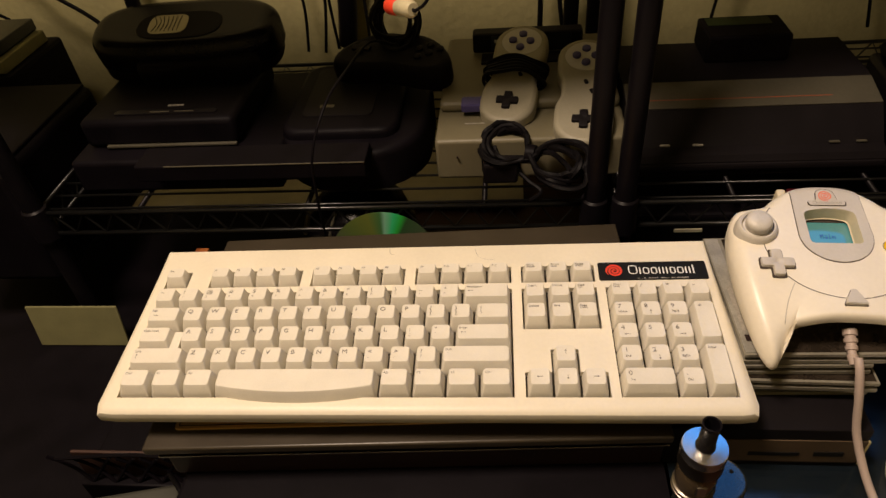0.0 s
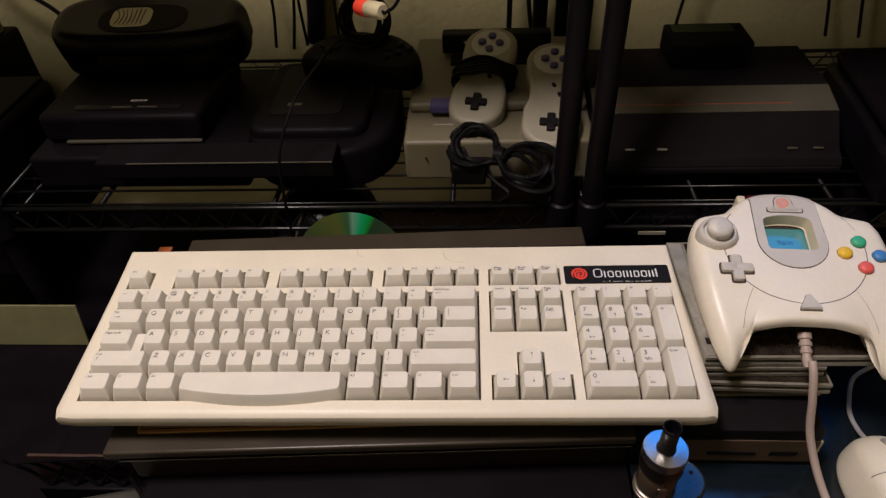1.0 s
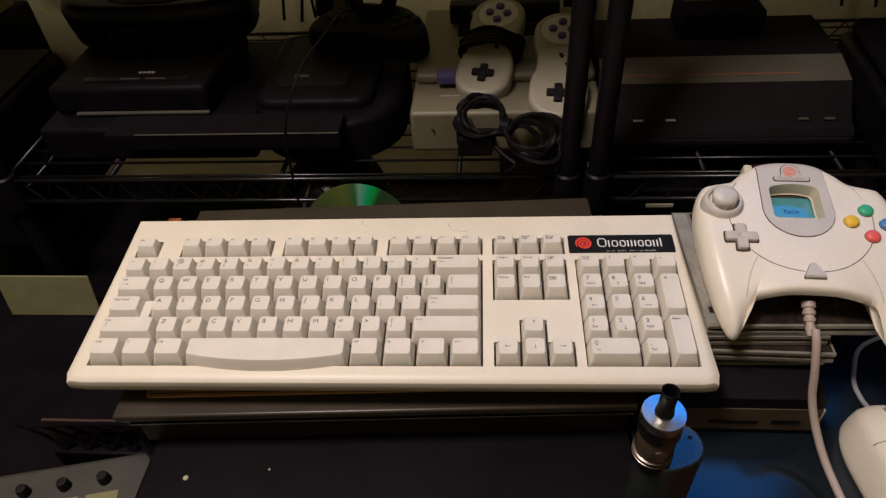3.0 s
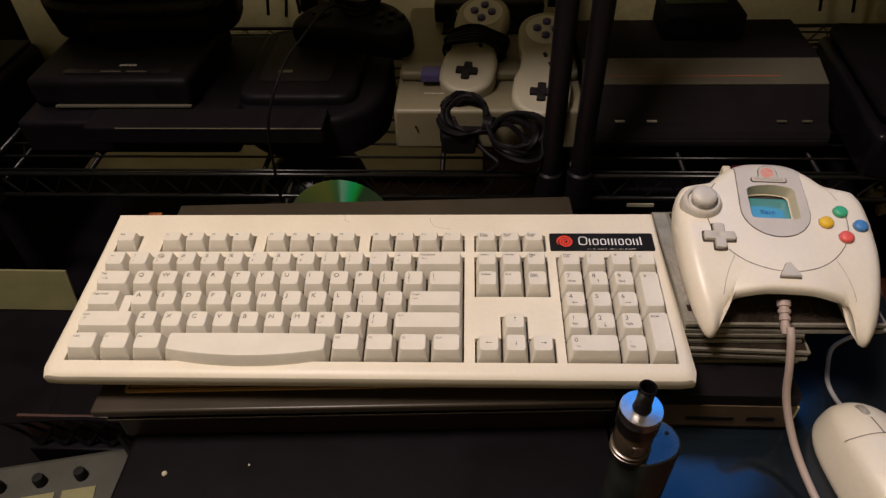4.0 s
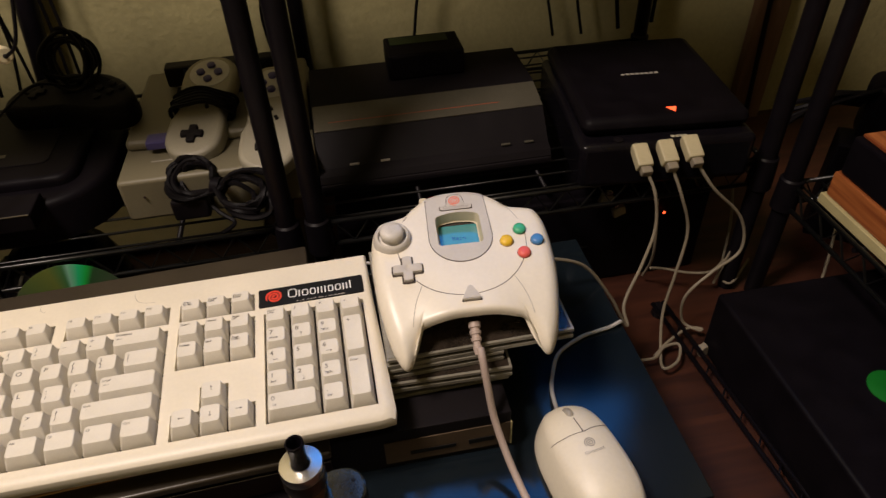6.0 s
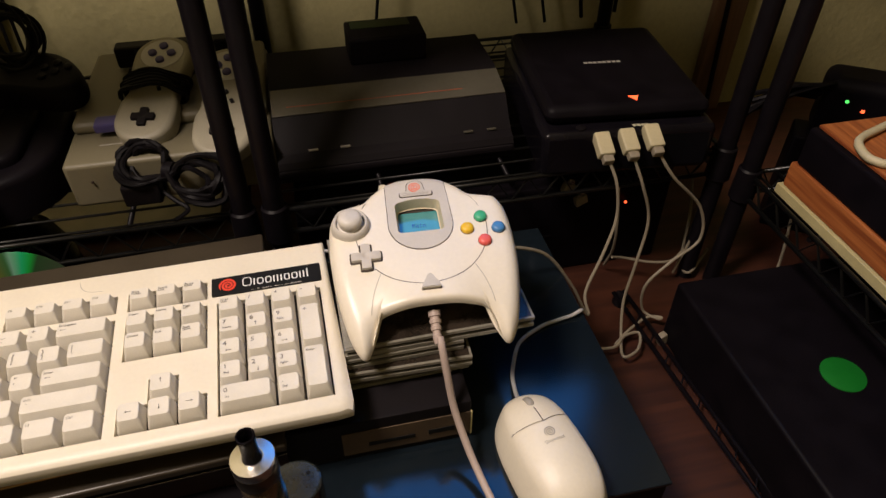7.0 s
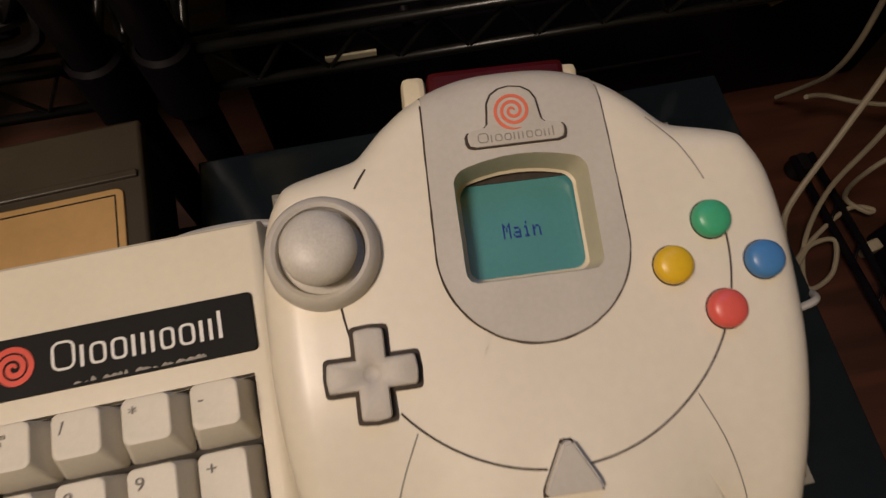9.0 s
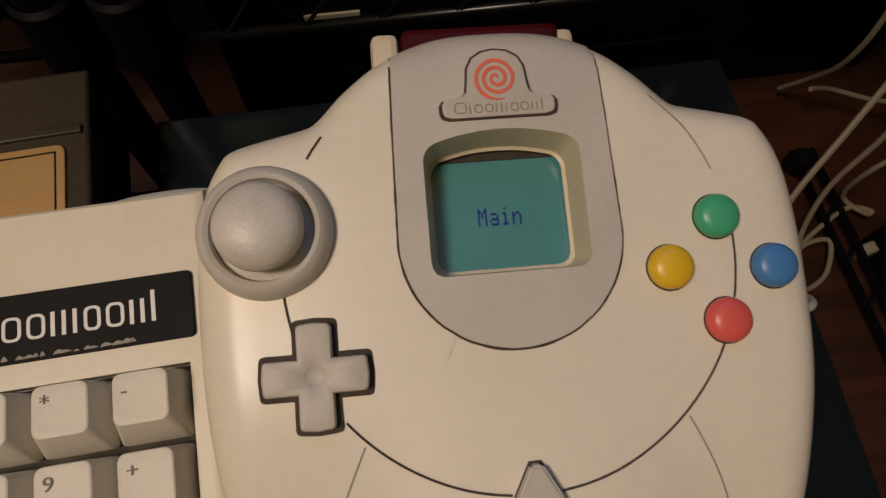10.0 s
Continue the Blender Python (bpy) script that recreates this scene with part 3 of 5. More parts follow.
for a0, a1 in ((-27, -84), (-96, -140), (182, 196), (143, 150), (-15, 8)):
    ribbon(arc(0.0, 0.110, 0.0495, a0, a1), 0.00055, 0.00012, pad)
ribbon(arc(0.0, 0.110, 0.0495, 19, 45), 0.0004, 0.00012, pad, mat=FAINT)
ribbon([(-0.0345, 0.0730), (-0.0395, 0.0620), (-0.0425, 0.0520), (-0.0440, 0.0440)], 0.0004, 0.00012, pad, mat=FAINT)
ribbon([(0.0345, 0.0730), (0.0395, 0.0620), (0.0425, 0.0520), (0.0440, 0.0440)], 0.0004, 0.00012, pad, mat=FAINT)

# grey centre panel with its window
PW, PB = 0.0245, 0.1145


def panel_edge(a, grow=0.0):
    """The panel's rim, from the window's middle at angle a: straight sides, a round foot, the pad's own back."""
    c = Vector((0.0, 0.124))
    d = Vector((math.cos(a), math.sin(a)))
    best = 0.0
    for k in range(1, 400):
        s = k * 0.00015
        p = c + d * s
        w = PW + grow - 0.0012 * (p.y - PB) / 0.05
        ok = abs(p.x) <= w and p.y < 0.1641 - 0.0052 * (p.x / PW) ** 2 + grow
        if p.y < PB:
            ok = (p.x / (PW + grow)) ** 2 + ((PB - p.y) / (0.0245 + grow)) ** 2 <= 1
        if not ok:
            break
        best = s
    return c + d * best


def window_edge(a, grow=0.0):
    c = Vector((0.0, 0.124))
    d = Vector((math.cos(a), math.sin(a)))
    best = 0.0
    for k in range(1, 300):
        s = k * 0.0001
        p = c + d * s
        x0, x1, y0, y1 = WIN[0] - grow, WIN[1] + grow, WIN[2] - grow, WIN[3] + grow - 0.0035 * (p.x / 0.018) ** 2
        r = 0.003
        ok = x0 < p.x < x1 and y0 < p.y < y1
        for ex, sx in ((x0 + r, -1), (x1 - r, 1)):
            for ey, sy in ((y0 + r, -1), (y1 - r, 1)):
                if (p.x - ex) * sx > 0 and (p.y - ey) * sy > 0 and math.hypot(p.x - ex, p.y - ey) > r:
                    ok = False
        if not ok:
            break
        best = s
    return c + d * best


ANG = [2 * math.pi * k / 96 for k in range(96)]


def panel(grow, lift, inner_grow):
    loops = []
    for s in (0.0, 0.02, 0.05, 0.10, 0.17, 0.26, 0.38, 0.52, 0.7, 0.85, 1.0):
        row = []
        for a in ANG:
            e, w = panel_edge(a, grow), window_edge(a, inner_grow)
            p = e.lerp(w, s)
            row.append((p.x, p.y, pad_top(p.x, p.y) + (lift if s else -0.001)))
        loops.append(row)
    return loft(loops, False, False)


part("panel_gap", panel(0.00048, 0.00035, 0.001), SEAM, pad)
screen_panel = part("screen_panel", panel(0.0, 0.0008, 0.0), PAD_GREY, pad, "light grey centre panel")
loops = []
for dz, grow in ((0.0008, 0.0), (-0.0004, -0.0004), (-0.0084, -0.0012), (-0.0088, -0.0020)):
    loops.append([(p.x, p.y, 0.0385 + dz if dz < 0 else pad_top(p.x, p.y) + dz) for p in (window_edge(a, grow) for a in ANG)])
part("window_bezel", loft(loops, False, False), RECESS, screen_panel)
SLANT = pose(0, 0.1228, 0.0277, -3.4) @ Matrix.Translation((0, -0.1228, -0.0277))
lcd = part("screen", box(-0.0165, 0.0160, 0.1070, 0.1370, 0.0268, 0.0285), LCD, screen_panel, "teal liquid crystal screen", m=SLANT)
# dark strip painted in for the shade under the window's upper edge
part("screen_top_shade", box(-0.0165, 0.0160, 0.1345, 0.1370, 0.0285, 0.0289), SEAM, lcd)
DOTS = {"M": "10001 11011 10101 10101 10001 10001 10001", "a": "00000 00000 01110 00001 01111 10001 01111", "i": "00100 00000 01100 00100 00100 00100 01110", "n": "00000 00000 10110 11001 10001 10001 10001"}
for i, letter in enumerate("Main"):
    bm = bmesh.new()
    for r, line in enumerate(DOTS[letter].split()):
        for c, on in enumerate(line):
            if on == "1":
                box(c * 0.00042, c * 0.00042 + 0.00040, -r * 0.00062, -r * 0.00062 + 0.00058, 0, 0.00012, bm=bm)
    part("screen_letter", bm, LCD_INK, lcd, m=pose(-0.0055 + i * 0.0027, 0.1224, 0.0285))
tab = bmesh.new()
half_tab = [(0.0, 0.1411), (0.0105, 0.1411), (0.0120, 0.1416), (0.0125, 0.1428), (0.0125, 0.1444), (0.0119, 0.1453), (0.0108, 0.1456), (0.0080, 0.1459), (0.0069, 0.1469), (0.0065, 0.1496), (0.0062, 0.1524), (0.0050, 0.1546), (0.0028, 0.1560), (0.0, 0.1565)]
tab_line = half_tab[:-1] + [(-x, y) for x, y in half_tab[:0:-1]]
join(tab, loft([[(x, y, pad_top(x, y) + 0.0001) for x, y in tab_line], [(x, y, pad_top(x, y) + 0.00160) for x, y in tab_line], [(x * 0.97, 0.1481 + (y - 0.1481) * 0.97, pad_top(x, y) + 0.00170) for x, y in tab_line]]))
emblem = part("emblem_tab", tab, DPAD_GREY, screen_panel)
part("emblem_gap", loft([[(x * 1.045 + math.copysign(0.00022, x), 0.1481 + (y - 0.1481) * 1.06, pad_top(x, y) + 0.0001) for x, y in tab_line], [(x * 1.045 + math.copysign(0.00022, x), 0.1481 + (y - 0.1481) * 1.06, pad_top(x, y) + 0.00135) for x, y in tab_line]]), SEAM, screen_panel)
part("curled_mark", curl(0.0050, 2.8, 0.00042, 0.0002), PALE_RED, emblem, m=pose(0.0, 0.1498, pad_top(0, 0.150) + 0.0017))
word_shapes(emblem, FAINT, 0.0200, 0.0026, 0.00028, pose(-0.0100, 0.1420, pad_top(0, 0.143) + 0.0017))

# memory unit behind the panel
part("memory_unit_clip", box(-0.0275, -0.0205, 0.1505, 0.1687, 0.008, 0.0275, 0.002), RECESS, pad)
part("memory_unit_clip", box(0.0165, 0.0232, 0.1505, 0.1682, 0.008, 0.0265, 0.002), RECESS, pad)
part("memory_unit_back", box(-0.0202, 0.0192, 0.1545, 0.1693, 0.010, 0.0280, 0.002), RED_CLEAR, pad, "dark red translucent back of the memory unit")

# thumb stick, cross, buttons
sx, sy = -0.0523, 0.1192
sz = pad_top(sx, sy)
collar = part("stick_collar", lathe([(0.0150, -0.012), (0.0147, -0.002), (0.0139, 0.0030), (0.0128, 0.0050), (0.0118, 0.0055), (0.0108, 0.0050), (0.0104, 0.002), (0.0102, -0.004)], 48, False), PAD_GREY, pad, m=pose(sx, sy, sz) @ Matrix.Scale(1.01, 4))
part("stick_skirt", lathe([(0.0110, -0.003), (0.0110, 0.0026), (0.0085, 0.0034)], 40), STICK_GREY, pad, m=pose(sx, sy, sz) @ Matrix.Scale(0.95, 4))
part("thumb_stick", lathe([(0.0084, 0.0), (0.0091, 0.005), (0.0097, 0.0082), (0.0095, 0.0102), (0.0086, 0.0118), (0.0064, 0.0129), (0.0032, 0.0134), (0.0005, 0.0135)], 48), STICK_GREY, pad, "worn grey thumb stick", m=pose(sx, sy, sz) @ Matrix.Scale(0.95, 4))
dx, dy = -0.0434, 0.0883
dz = pad_top(dx, dy)


def cross(arm, half, z0, z1, r):
    """A cross with rounded arm ends; r rounds its upper rim and sinks a thumb dimple."""
    def line(grow):
        a, h = arm + grow, half + grow
        c = 0.22 * h
        quarter = [(a, -h + c), (a + 0.0003, 0.0), (a, h - c), (a - 0.3 * c, h - 0.3 * c), (a - c, h), (h, h)]
        out = []
        for k in range(4):
            co, si = ((1, 0), (0, 1), (-1, 0), (0, -1))[k]
            out += [(x * co - y * si, x * si + y * co) for x, y in [(h, -h), (a - c, -h), (a - 0.3 * c, -h + 0.3 * c)] + quarter[:-1]]
        return out
    rows = [[(x, y, z0) for x, y in line(0)], [(x, y, z1 - r) for x, y in line(0)]]
    if r:
        rows += [[(x, y, z1 - 0.3 * r) for x, y in line(-0.3 * r)], [(x, y, z1) for x, y in line(-r)]]
        for rad, sink in ((0.68 * half, 0.0), (0.60 * half, 0.25 * r), (0.40 * half, 0.6 * r), (0.15 * half, 0.75 * r)):
            rows.append([(rad * x / math.hypot(x, y), rad * y / math.hypot(x, y), z1 - sink) for x, y in line(-r)])
    return loft(rows)


part("cross_gap", cross(0.0118, 0.0048, -0.003, 0.0003, 0), SEAM, pad, m=pose(dx, dy, dz))
part("direction_cross", cross(0.0107, 0.0036, -0.002, 0.0032, 0.0008), DPAD_GREY, pad, "grey direction cross", m=pose(dx, dy, dz))
for bx, by, mat, label in ((0.0460, 0.1153, GREEN, "green button"), (0.0340, 0.1048, YELLOW, "worn yellow button"), (0.0576, 0.1034, BLUE, "blue button"), (0.0453, 0.0924, CORAL, "red button")):
    bz = pad_top(bx, by)
    part("button_gap", lathe([(0.0052, -0.002), (0.0052, 0.00025)], 32), SEAM, pad, m=pose(bx, by, bz))
    part("button", lathe([(0.0048, -0.002), (0.0049, 0.0016), (0.0046, 0.0026), (0.0037, 0.0033), (0.0020, 0.0037), (0.0004, 0.0038)], 36), mat, pad, label, m=pose(bx, by, bz))
tri = [(-0.0068, 0.0550), (0.0068, 0.0550), (0.0066, 0.0568), (0.0012, 0.0668), (-0.0012, 0.0668), (-0.0066, 0.0568)]
tz = pad_top(0, 0.0625)
part("start_gap", loft([[(x * 1.07, 0.0605 + (y - 0.0605) * 1.07, tz - 0.002) for x, y in tri], [(x * 1.07, 0.0605 + (y - 0.0605) * 1.07, tz + 0.0004) for x, y in tri]]), SEAM, pad)
bm = loft([[(x, y, tz - 0.002) for x, y in tri], [(x, y, tz + 0.0034) for x, y in tri]])
bmesh.ops.bevel(bm, geom=[e for e in bm.edges if e.calc_length() > 0.001], offset=0.0006, segments=2, affect="EDGES")
part("start_button", bm, PAD_GREY, pad, "grey triangular start button")
# cable with its strain relief
part("strain_relief", lathe([(0.0048, 0.0), (0.0048, 0.004), (0.0036, 0.0045), (0.0036, 0.006), (0.0046, 0.0065), (0.0044, 0.009), (0.0034, 0.0095), (0.0034, 0.011), (0.0042, 0.0115), (0.0040, 0.014), (0.0030, 0.0145), (0.0030, 0.017), (0.0036, 0.0175), (0.0034, 0.020), (0.0026, 0.024)], 20), CABLE_PINK, pad, "ribbed pinkish strain relief", m=pose(0.0005, 0.048, 0.020, 108, 0, 0) @ Matrix.Diagonal((0.95, 0.95, 1.0, 1)))
inv = PAD_AT.inverted()
part("cable", tube([inv @ Vector(p) for p in ((0.5082, 0.024, 0.0150), (0.5084, 0.017, 0.009), (0.5098, 0.008, -0.008), (0.5130, -0.004, -0.036), (0.5205, -0.031, -0.062), (0.531, -0.074, -0.0755), (0.541, -0.12, -0.0765), (0.552, -0.18, -0.0765))], 0.0028, 10), CABLE_PINK, pad, "thick pinkish-grey cable")

# ---- console under the keyboard ----
CT = -0.034
console = thing("game_console", "dark brown vintage game console with a gold top plate", "game console", pose(0.197, 0.103, CT, 0, 0, 2.7))
part("body", box(-0.193, 0.190, -0.119, 0.118, -0.0075, 0.0, 0.0018, 3), BROWN_CASE, console, "brown ribbed upper case")
part("lower_body", box(-0.184, 0.188, -0.111, 0.116, BOX_TOP - CT, -0.0078, 0.002), DARK_RED, console, "dark red-brown lower case")
part("bright_line", box(-0.186, 0.189, -0.1165, -0.1105, -0.0150, -0.0138, 0.0004), STEEL, console)
for x0, x1 in ((-0.173, 0.1815),):
    plate = part("gold_plate", slab(rounded_rect(x0, x1, -0.103, 0.085, 0.003), 0.0, 0.0012, 0.0004), GOLD, console, "gold plate with a thin black border line")
    for a, b, c, d in ((x0 + 0.003, x1 - 0.003, 0.0815, 0.0821), (x0 + 0.003, x1 - 0.003, -0.1001, -0.0995), (x1 - 0.0036, x1 - 0.003, -0.1001, 0.0821), (x0 + 0.003, x0 + 0.0036, -0.1001, 0.0821)):
        part("border_line", box(a, b, c, d, 0.0011, 0.0014), BADGE, plate)
    for y0, y1 in ((0.0890, 0.0925),):
        part("raised_rim", box(x0 - 0.004, x1 + 0.006, y0, y1, -0.0005, 0.0018, 0.0006), BROWN_CASE, console)

# ---- boxes and cases under the pad, mouse and small vaporizer ----
big_box = thing("storage_box", "blue-black flat-topped box with sharp edges", "box", pose(-0.010, -0.004, 0))
part("body", box(0.402, 0.670, -0.0640, 0.235, GROUND, BOX_TOP - 0.004, 0.001), BLACK, big_box)
part("lid", box(0.401, 0.672, -0.0660, 0.237, BOX_TOP - 0.0035, BOX_TOP, 0.001), BOX_BLUE, big_box, "dark blue-black smooth lid")
lower_box = thing("black_unit", "black low unit with a dusty top", "electronics")
part("body", box(0.024, 0.3985, -0.30, 0.200, GROUND, BOX_TOP, 0.004), BLACK, lower_box)
for x, y, r in ((0.0589, -0.0466, 0.0023), (0.121, -0.038, 0.0010), (0.20, -0.10, 0.0006), (0.155, -0.12, 0.0007)):
    part("dust_speck", lathe([(r, 0), (r * 0.7, r * 0.5), (r * 0.1, r * 0.7)], 8), PAPER, lower_box, m=pose(x, y, BOX_TOP - 0.0002))

dark_box = thing("game_box", "dark cardboard box with a tan printed end label", "box", pose(-0.006, -0.004, 0.0))
part("body", box(0.395, 0.533, 0.006, 0.150, BOX_TOP, -0.0360, 0.001), CHARCOAL, dark_box)
part("label", box(0.436, 0.5325, 0.0052, 0.0062, BOX_TOP + 0.006, -0.0480), material("tan_label", (0.085, 0.055, 0.030), 0.6, vary=0.25, scale=50), dark_box, "tan end label with dark print")
part("label_print", box(0.500, 0.520, 0.0046, 0.0053, -0.066, -0.061), BADGE, dark_box)
part("label_print", box(0.455, 0.490, 0.0046, 0.0053, -0.066, -0.062), BADGE, dark_box)
part("label_edge", box(0.5326, 0.5336, 0.0044, 0.0068, BOX_TOP + 0.005, -0.0475), CREAM, dark_box)


def jewel_case(x0, x1, y0, y1, z0, turn, label):
    c = thing("disc_case", label, "disc case", pose((x0 + x1) / 2 - 0.006, (y0 + y1) / 2 - 0.005, z0, 0, 0, turn), group="stack of disc cases")
    hx, hy = (x1 - x0) / 2, (y1 - y0) / 2
    part("tray", box(-hx, hx, -hy, hy, 0.0, 0.0036, 0.0004), CLEAR, c)
    part("inlay", box(-hx + 0.002, hx - 0.002, -hy + 0.002, hy - 0.002, 0.0037, 0.0066), COVER_A, c)
    part("lid", box(-hx, hx, -hy, hy, 0.0067, 0.0098, 0.0004), CLEAR, c)
    part("cover_sheet", box(-hx + 0.014, hx - 0.002, -hy + 0.002, hy - 0.002, 0.00985, 0.0101), COVER_A, c)
    part("hinge_strip", box(-hx + 0.001, -hx + 0.011, -hy + 0.002, hy - 0.002, 0.00985, 0.0103), material("hinge_grey", (0.30, 0.29, 0.26), 0.3, vary=0.3, scale=60), c)
    part("print_bar", box(-hx + 0.004, -hx + 0.008, -hy + 0.022, -hy + 0.068, 0.0103, 0.0105), FAINT, c)
    part("print_bar", box(-hx + 0.004, -hx + 0.008, -hy + 0.012, -hy + 0.018, 0.0103, 0.0105), DARK_RED, c)
    return c


z = -0.0358
for i, (dx_, dy_, turn) in enumerate(((0.0, 0.0, 1.0), (0.003, -0.003, -1.5), (-0.004, 0.002, 0.8))):
    jewel_case(0.398 + dx_, 0.538 + dx_, 0.036 + dy_, 0.146 + dy_, z, turn, "clear disc case with a dark printed inlay")
    z += 0.0106
jewel_case(0.4465, 0.5885, 0.0395, 0.1645, z, 0.6, "top disc case with clear hinge and printed spine")

kinv = keyboard.matrix_basis.inverted()
part("cord", tube([kinv @ Vector(p) for p in ((0.392, 0.1465, -0.006), (0.402, 0.1510, -0.002), (0.417, 0.1525, 0.000), (0.436, 0.1515, 0.000), (0.458, 0.144, -0.001), (0.470, 0.136, -0.002))], 0.0015, 8), CABLE_BLUE, keyboard, "pale grey keyboard cord")

# ---- mouse ----
mouse = thing("computer_mouse", "ivory ball mouse with a grey ring mark", "computer mouse", pose(0.576, -0.038, BOX_TOP, 0, 0, 9))


def mouse_z(x, y):
    """Height of the mouse's back; x and y from -1 to 1 across and along."""
    u = max(0.0, (abs(x) - 0.74) / 0.26)
    k = 1 - 0.22 * (abs(x) / 0.74) ** 2 if abs(x) < 0.74 else 0.78 * (1 - min(1.0, u)) ** 0.72
    return 0.0385 * k * (1 - 0.30 * max(0, y) ** 2 - 0.40 * max(0, -y - 0.1) ** 2)


def mouse_half(y):
    return 0.0315 * (1 - abs(y) ** 3.2) ** 0.5 * (1 + (-0.06 if y > 0 else 0.04) * abs(y))


rows = []
N, M = 36, 25
for i in range(N + 1):
    a = -math.cos(math.pi * i / N) * 0.999
    w = mouse_half(a)
    endk = (1 - abs(a) ** 7) ** 0.5
    row = []
    for j in range(M):
        s = -math.cos(math.pi * j / (M - 1))
        row.append((w * s, 0.056 * a, 0.003 + mouse_z(s, a) * endk))
    row += [(w * 0.97, 0.0555 * a, 0.0), (-w * 0.97, 0.0555 * a, 0.0)]
    rows.append(row)
part("shell", loft(rows), IVORY, mouse, angle=55)


def mouse_line(points, wide, name, mat):
    bm = bmesh.new()
    line = spline([(x, y, 0) for x, y in points], 8)
    prev = None
    for i, p in enumerate(line):
        t = (line[min(i + 1, len(line) - 1)] - line[max(i - 1, 0)]).normalized()
        s = Vector((-t.y, t.x, 0)) * wide / 2
        pair = []
        for q in (p + s, p - s):
            a = q.y / 0.056
            pair.append(bm.verts.new((q.x, q.y, 0.0033 + mouse_z(max(-1, min(1, q.x / mouse_half(a))), a) * (1 - abs(a) ** 7) ** 0.5)))
        if prev:
            bm.faces.new((prev[0], prev[1], pair[1], pair[0]))
        prev = pair
    return part(name, bm, mat, mouse)


mouse_line([(-0.0235, 0.0165), (-0.016, 0.0160), (-0.006, 0.0153), (0.001, 0.0145)], 0.0005, "seam", SEAM)
mouse_line([(0.0250, 0.0175), (0.018, 0.0172), (0.008, 0.0162), (0.001, 0.0145)], 0.0005, "seam", SEAM)
mouse_line([(0.0, 0.029), (0.0, 0.0145)], 0.0008, "seam", SEAM)
wheel = lathe([(0.0001, -0.0028), (0.0075, -0.0028), (0.0085, -0.0015), (0.0088, 0.0), (0.0085, 0.0015), (0.0075, 0.0028), (0.0001, 0.0028)], 28)
part("wheel_slot", slab([(0.0034 * math.cos(2 * math.pi * k / 20), 0.035 + 0.0088 * math.sin(2 * math.pi * k / 20)) for k in range(20)], 0.026, 0.0345, 0.001), PAD_GREY, mouse, m=pose(0, 0, 0, -6))
part("scroll_wheel", wheel, FAINT, mouse, "grey scroll wheel", m=pose(0, 0.0345, 0.0295) @ Matrix.Rotation(radians(90), 4, "Y"))
part("curled_mark", curl(0.0042, 2.6, 0.00035, 0.0003), FAINT, mouse, m=pose(0, 0.0045, 0.0415))
word_shapes(mouse, FAINT, 0.0150, 0.0022, 0.00025, pose(-0.0075, -0.0035, 0.0415))
minv = mouse.matrix_basis.inverted()
part("cable", tube([minv @ Vector(p) for p in ((0.5695, 0.017, -0.066), (0.5715, 0.028, -0.072), (0.5745, 0.044, -0.077), (0.5790, 0.0575, -0.0775), (0.5925, 0.0815, -0.0775), (0.6175, 0.0955, -0.0775), (0.634, 0.0995, -0.0775), (0.648, 0.1015, -0.0770), (0.6605, 0.1055, -0.0765), (0.668, 0.125, -0.11), (0.69, 0.18, -0.19))], 0.0018, 8), CABLE_BLUE, mouse, "thin pale grey mouse cable")

# ---- vaporizer ----
vape = thing("vaporizer", "steel and glass vaporizer tank on a dark battery box", "vaporizer", pose(0.3845, -0.0668, BOX_TOP, 0, 0, 0))
mod = [(0.0135 + 0.0205 * (1 if math.cos(a) > 0 else -1) * (abs(math.cos(a)) ** 0.8), 0.0 + 0.0155 * math.sin(a)) for a in [2 * math.pi * k / 40 for k in range(40)]]
mod = [(x * math.cos(0.35) - y * math.sin(0.35), x * math.sin(0.35) + y * math.cos(0.35)) for x, y in mod]
part("battery_box", slab(mod, 0.0, 0.0860, 0.0015), MOD, vape, "glossy dark battery box with a glassy top")
part("screw", lathe([(0.0013, 0.086), (0.0013, 0.0863)], 12), BADGE, vape, m=pose(0.025, 0.011, 0))
part("base_ring", lathe([(0.0118, 0.086), (0.0122, 0.0865), (0.0122, 0.089), (0.0114, 0.0893), (0.0114, 0.0905), (0.0122, 0.0908), (0.0122, 0.0925), (0.0108, 0.0930)], 40), DARK_STEEL, vape)
part("glass_tank", lathe([(0.0110, 0.0925), (0.0115, 0.094), (0.0115, 0.111), (0.0110, 0.1125)], 40), material("smoky_glass", (0.12, 0.085, 0.05), 0.06, metal=0.35, vary=0.3, scale=50, coat=1.0), vape, "smoky brown glass tank")
part("chimney_window", box(-0.003, 0.003, -0.0122, -0.0112, 0.097, 0.106, 0.0008), STEEL, vape)
part("top_cap", lathe([(0.0121, 0.1125), (0.0124, 0.1135), (0.0124, 0.1215), (0.0121, 0.1225)], 40), DARK_STEEL, vape)
part("cap_plate", lathe([(0.0120, 0.1225), (0.0124, 0.1235), (0.0124, 0.1285), (0.0120, 0.1296), (0.0062, 0.1302)], 48), STEEL, vape, "bright brushed steel cap")
tip = lathe([(0.0058, 0.129), (0.0052, 0.132), (0.0047, 0.134), (0.0047, 0.146), (0.0051, 0.148), (0.0051, 0.1500), (0.0046, 0.1504), (0.0040, 0.1498), (0.0038, 0.140), (0.0001, 0.139)], 36)
part("mouthpiece", tip, GLOSS_BLACK, vape, "black hollow mouthpiece")

# ---- wire racks ----


def rod(a, b, r, n=8):
    return tube([a, b], r, n, smooth=False)


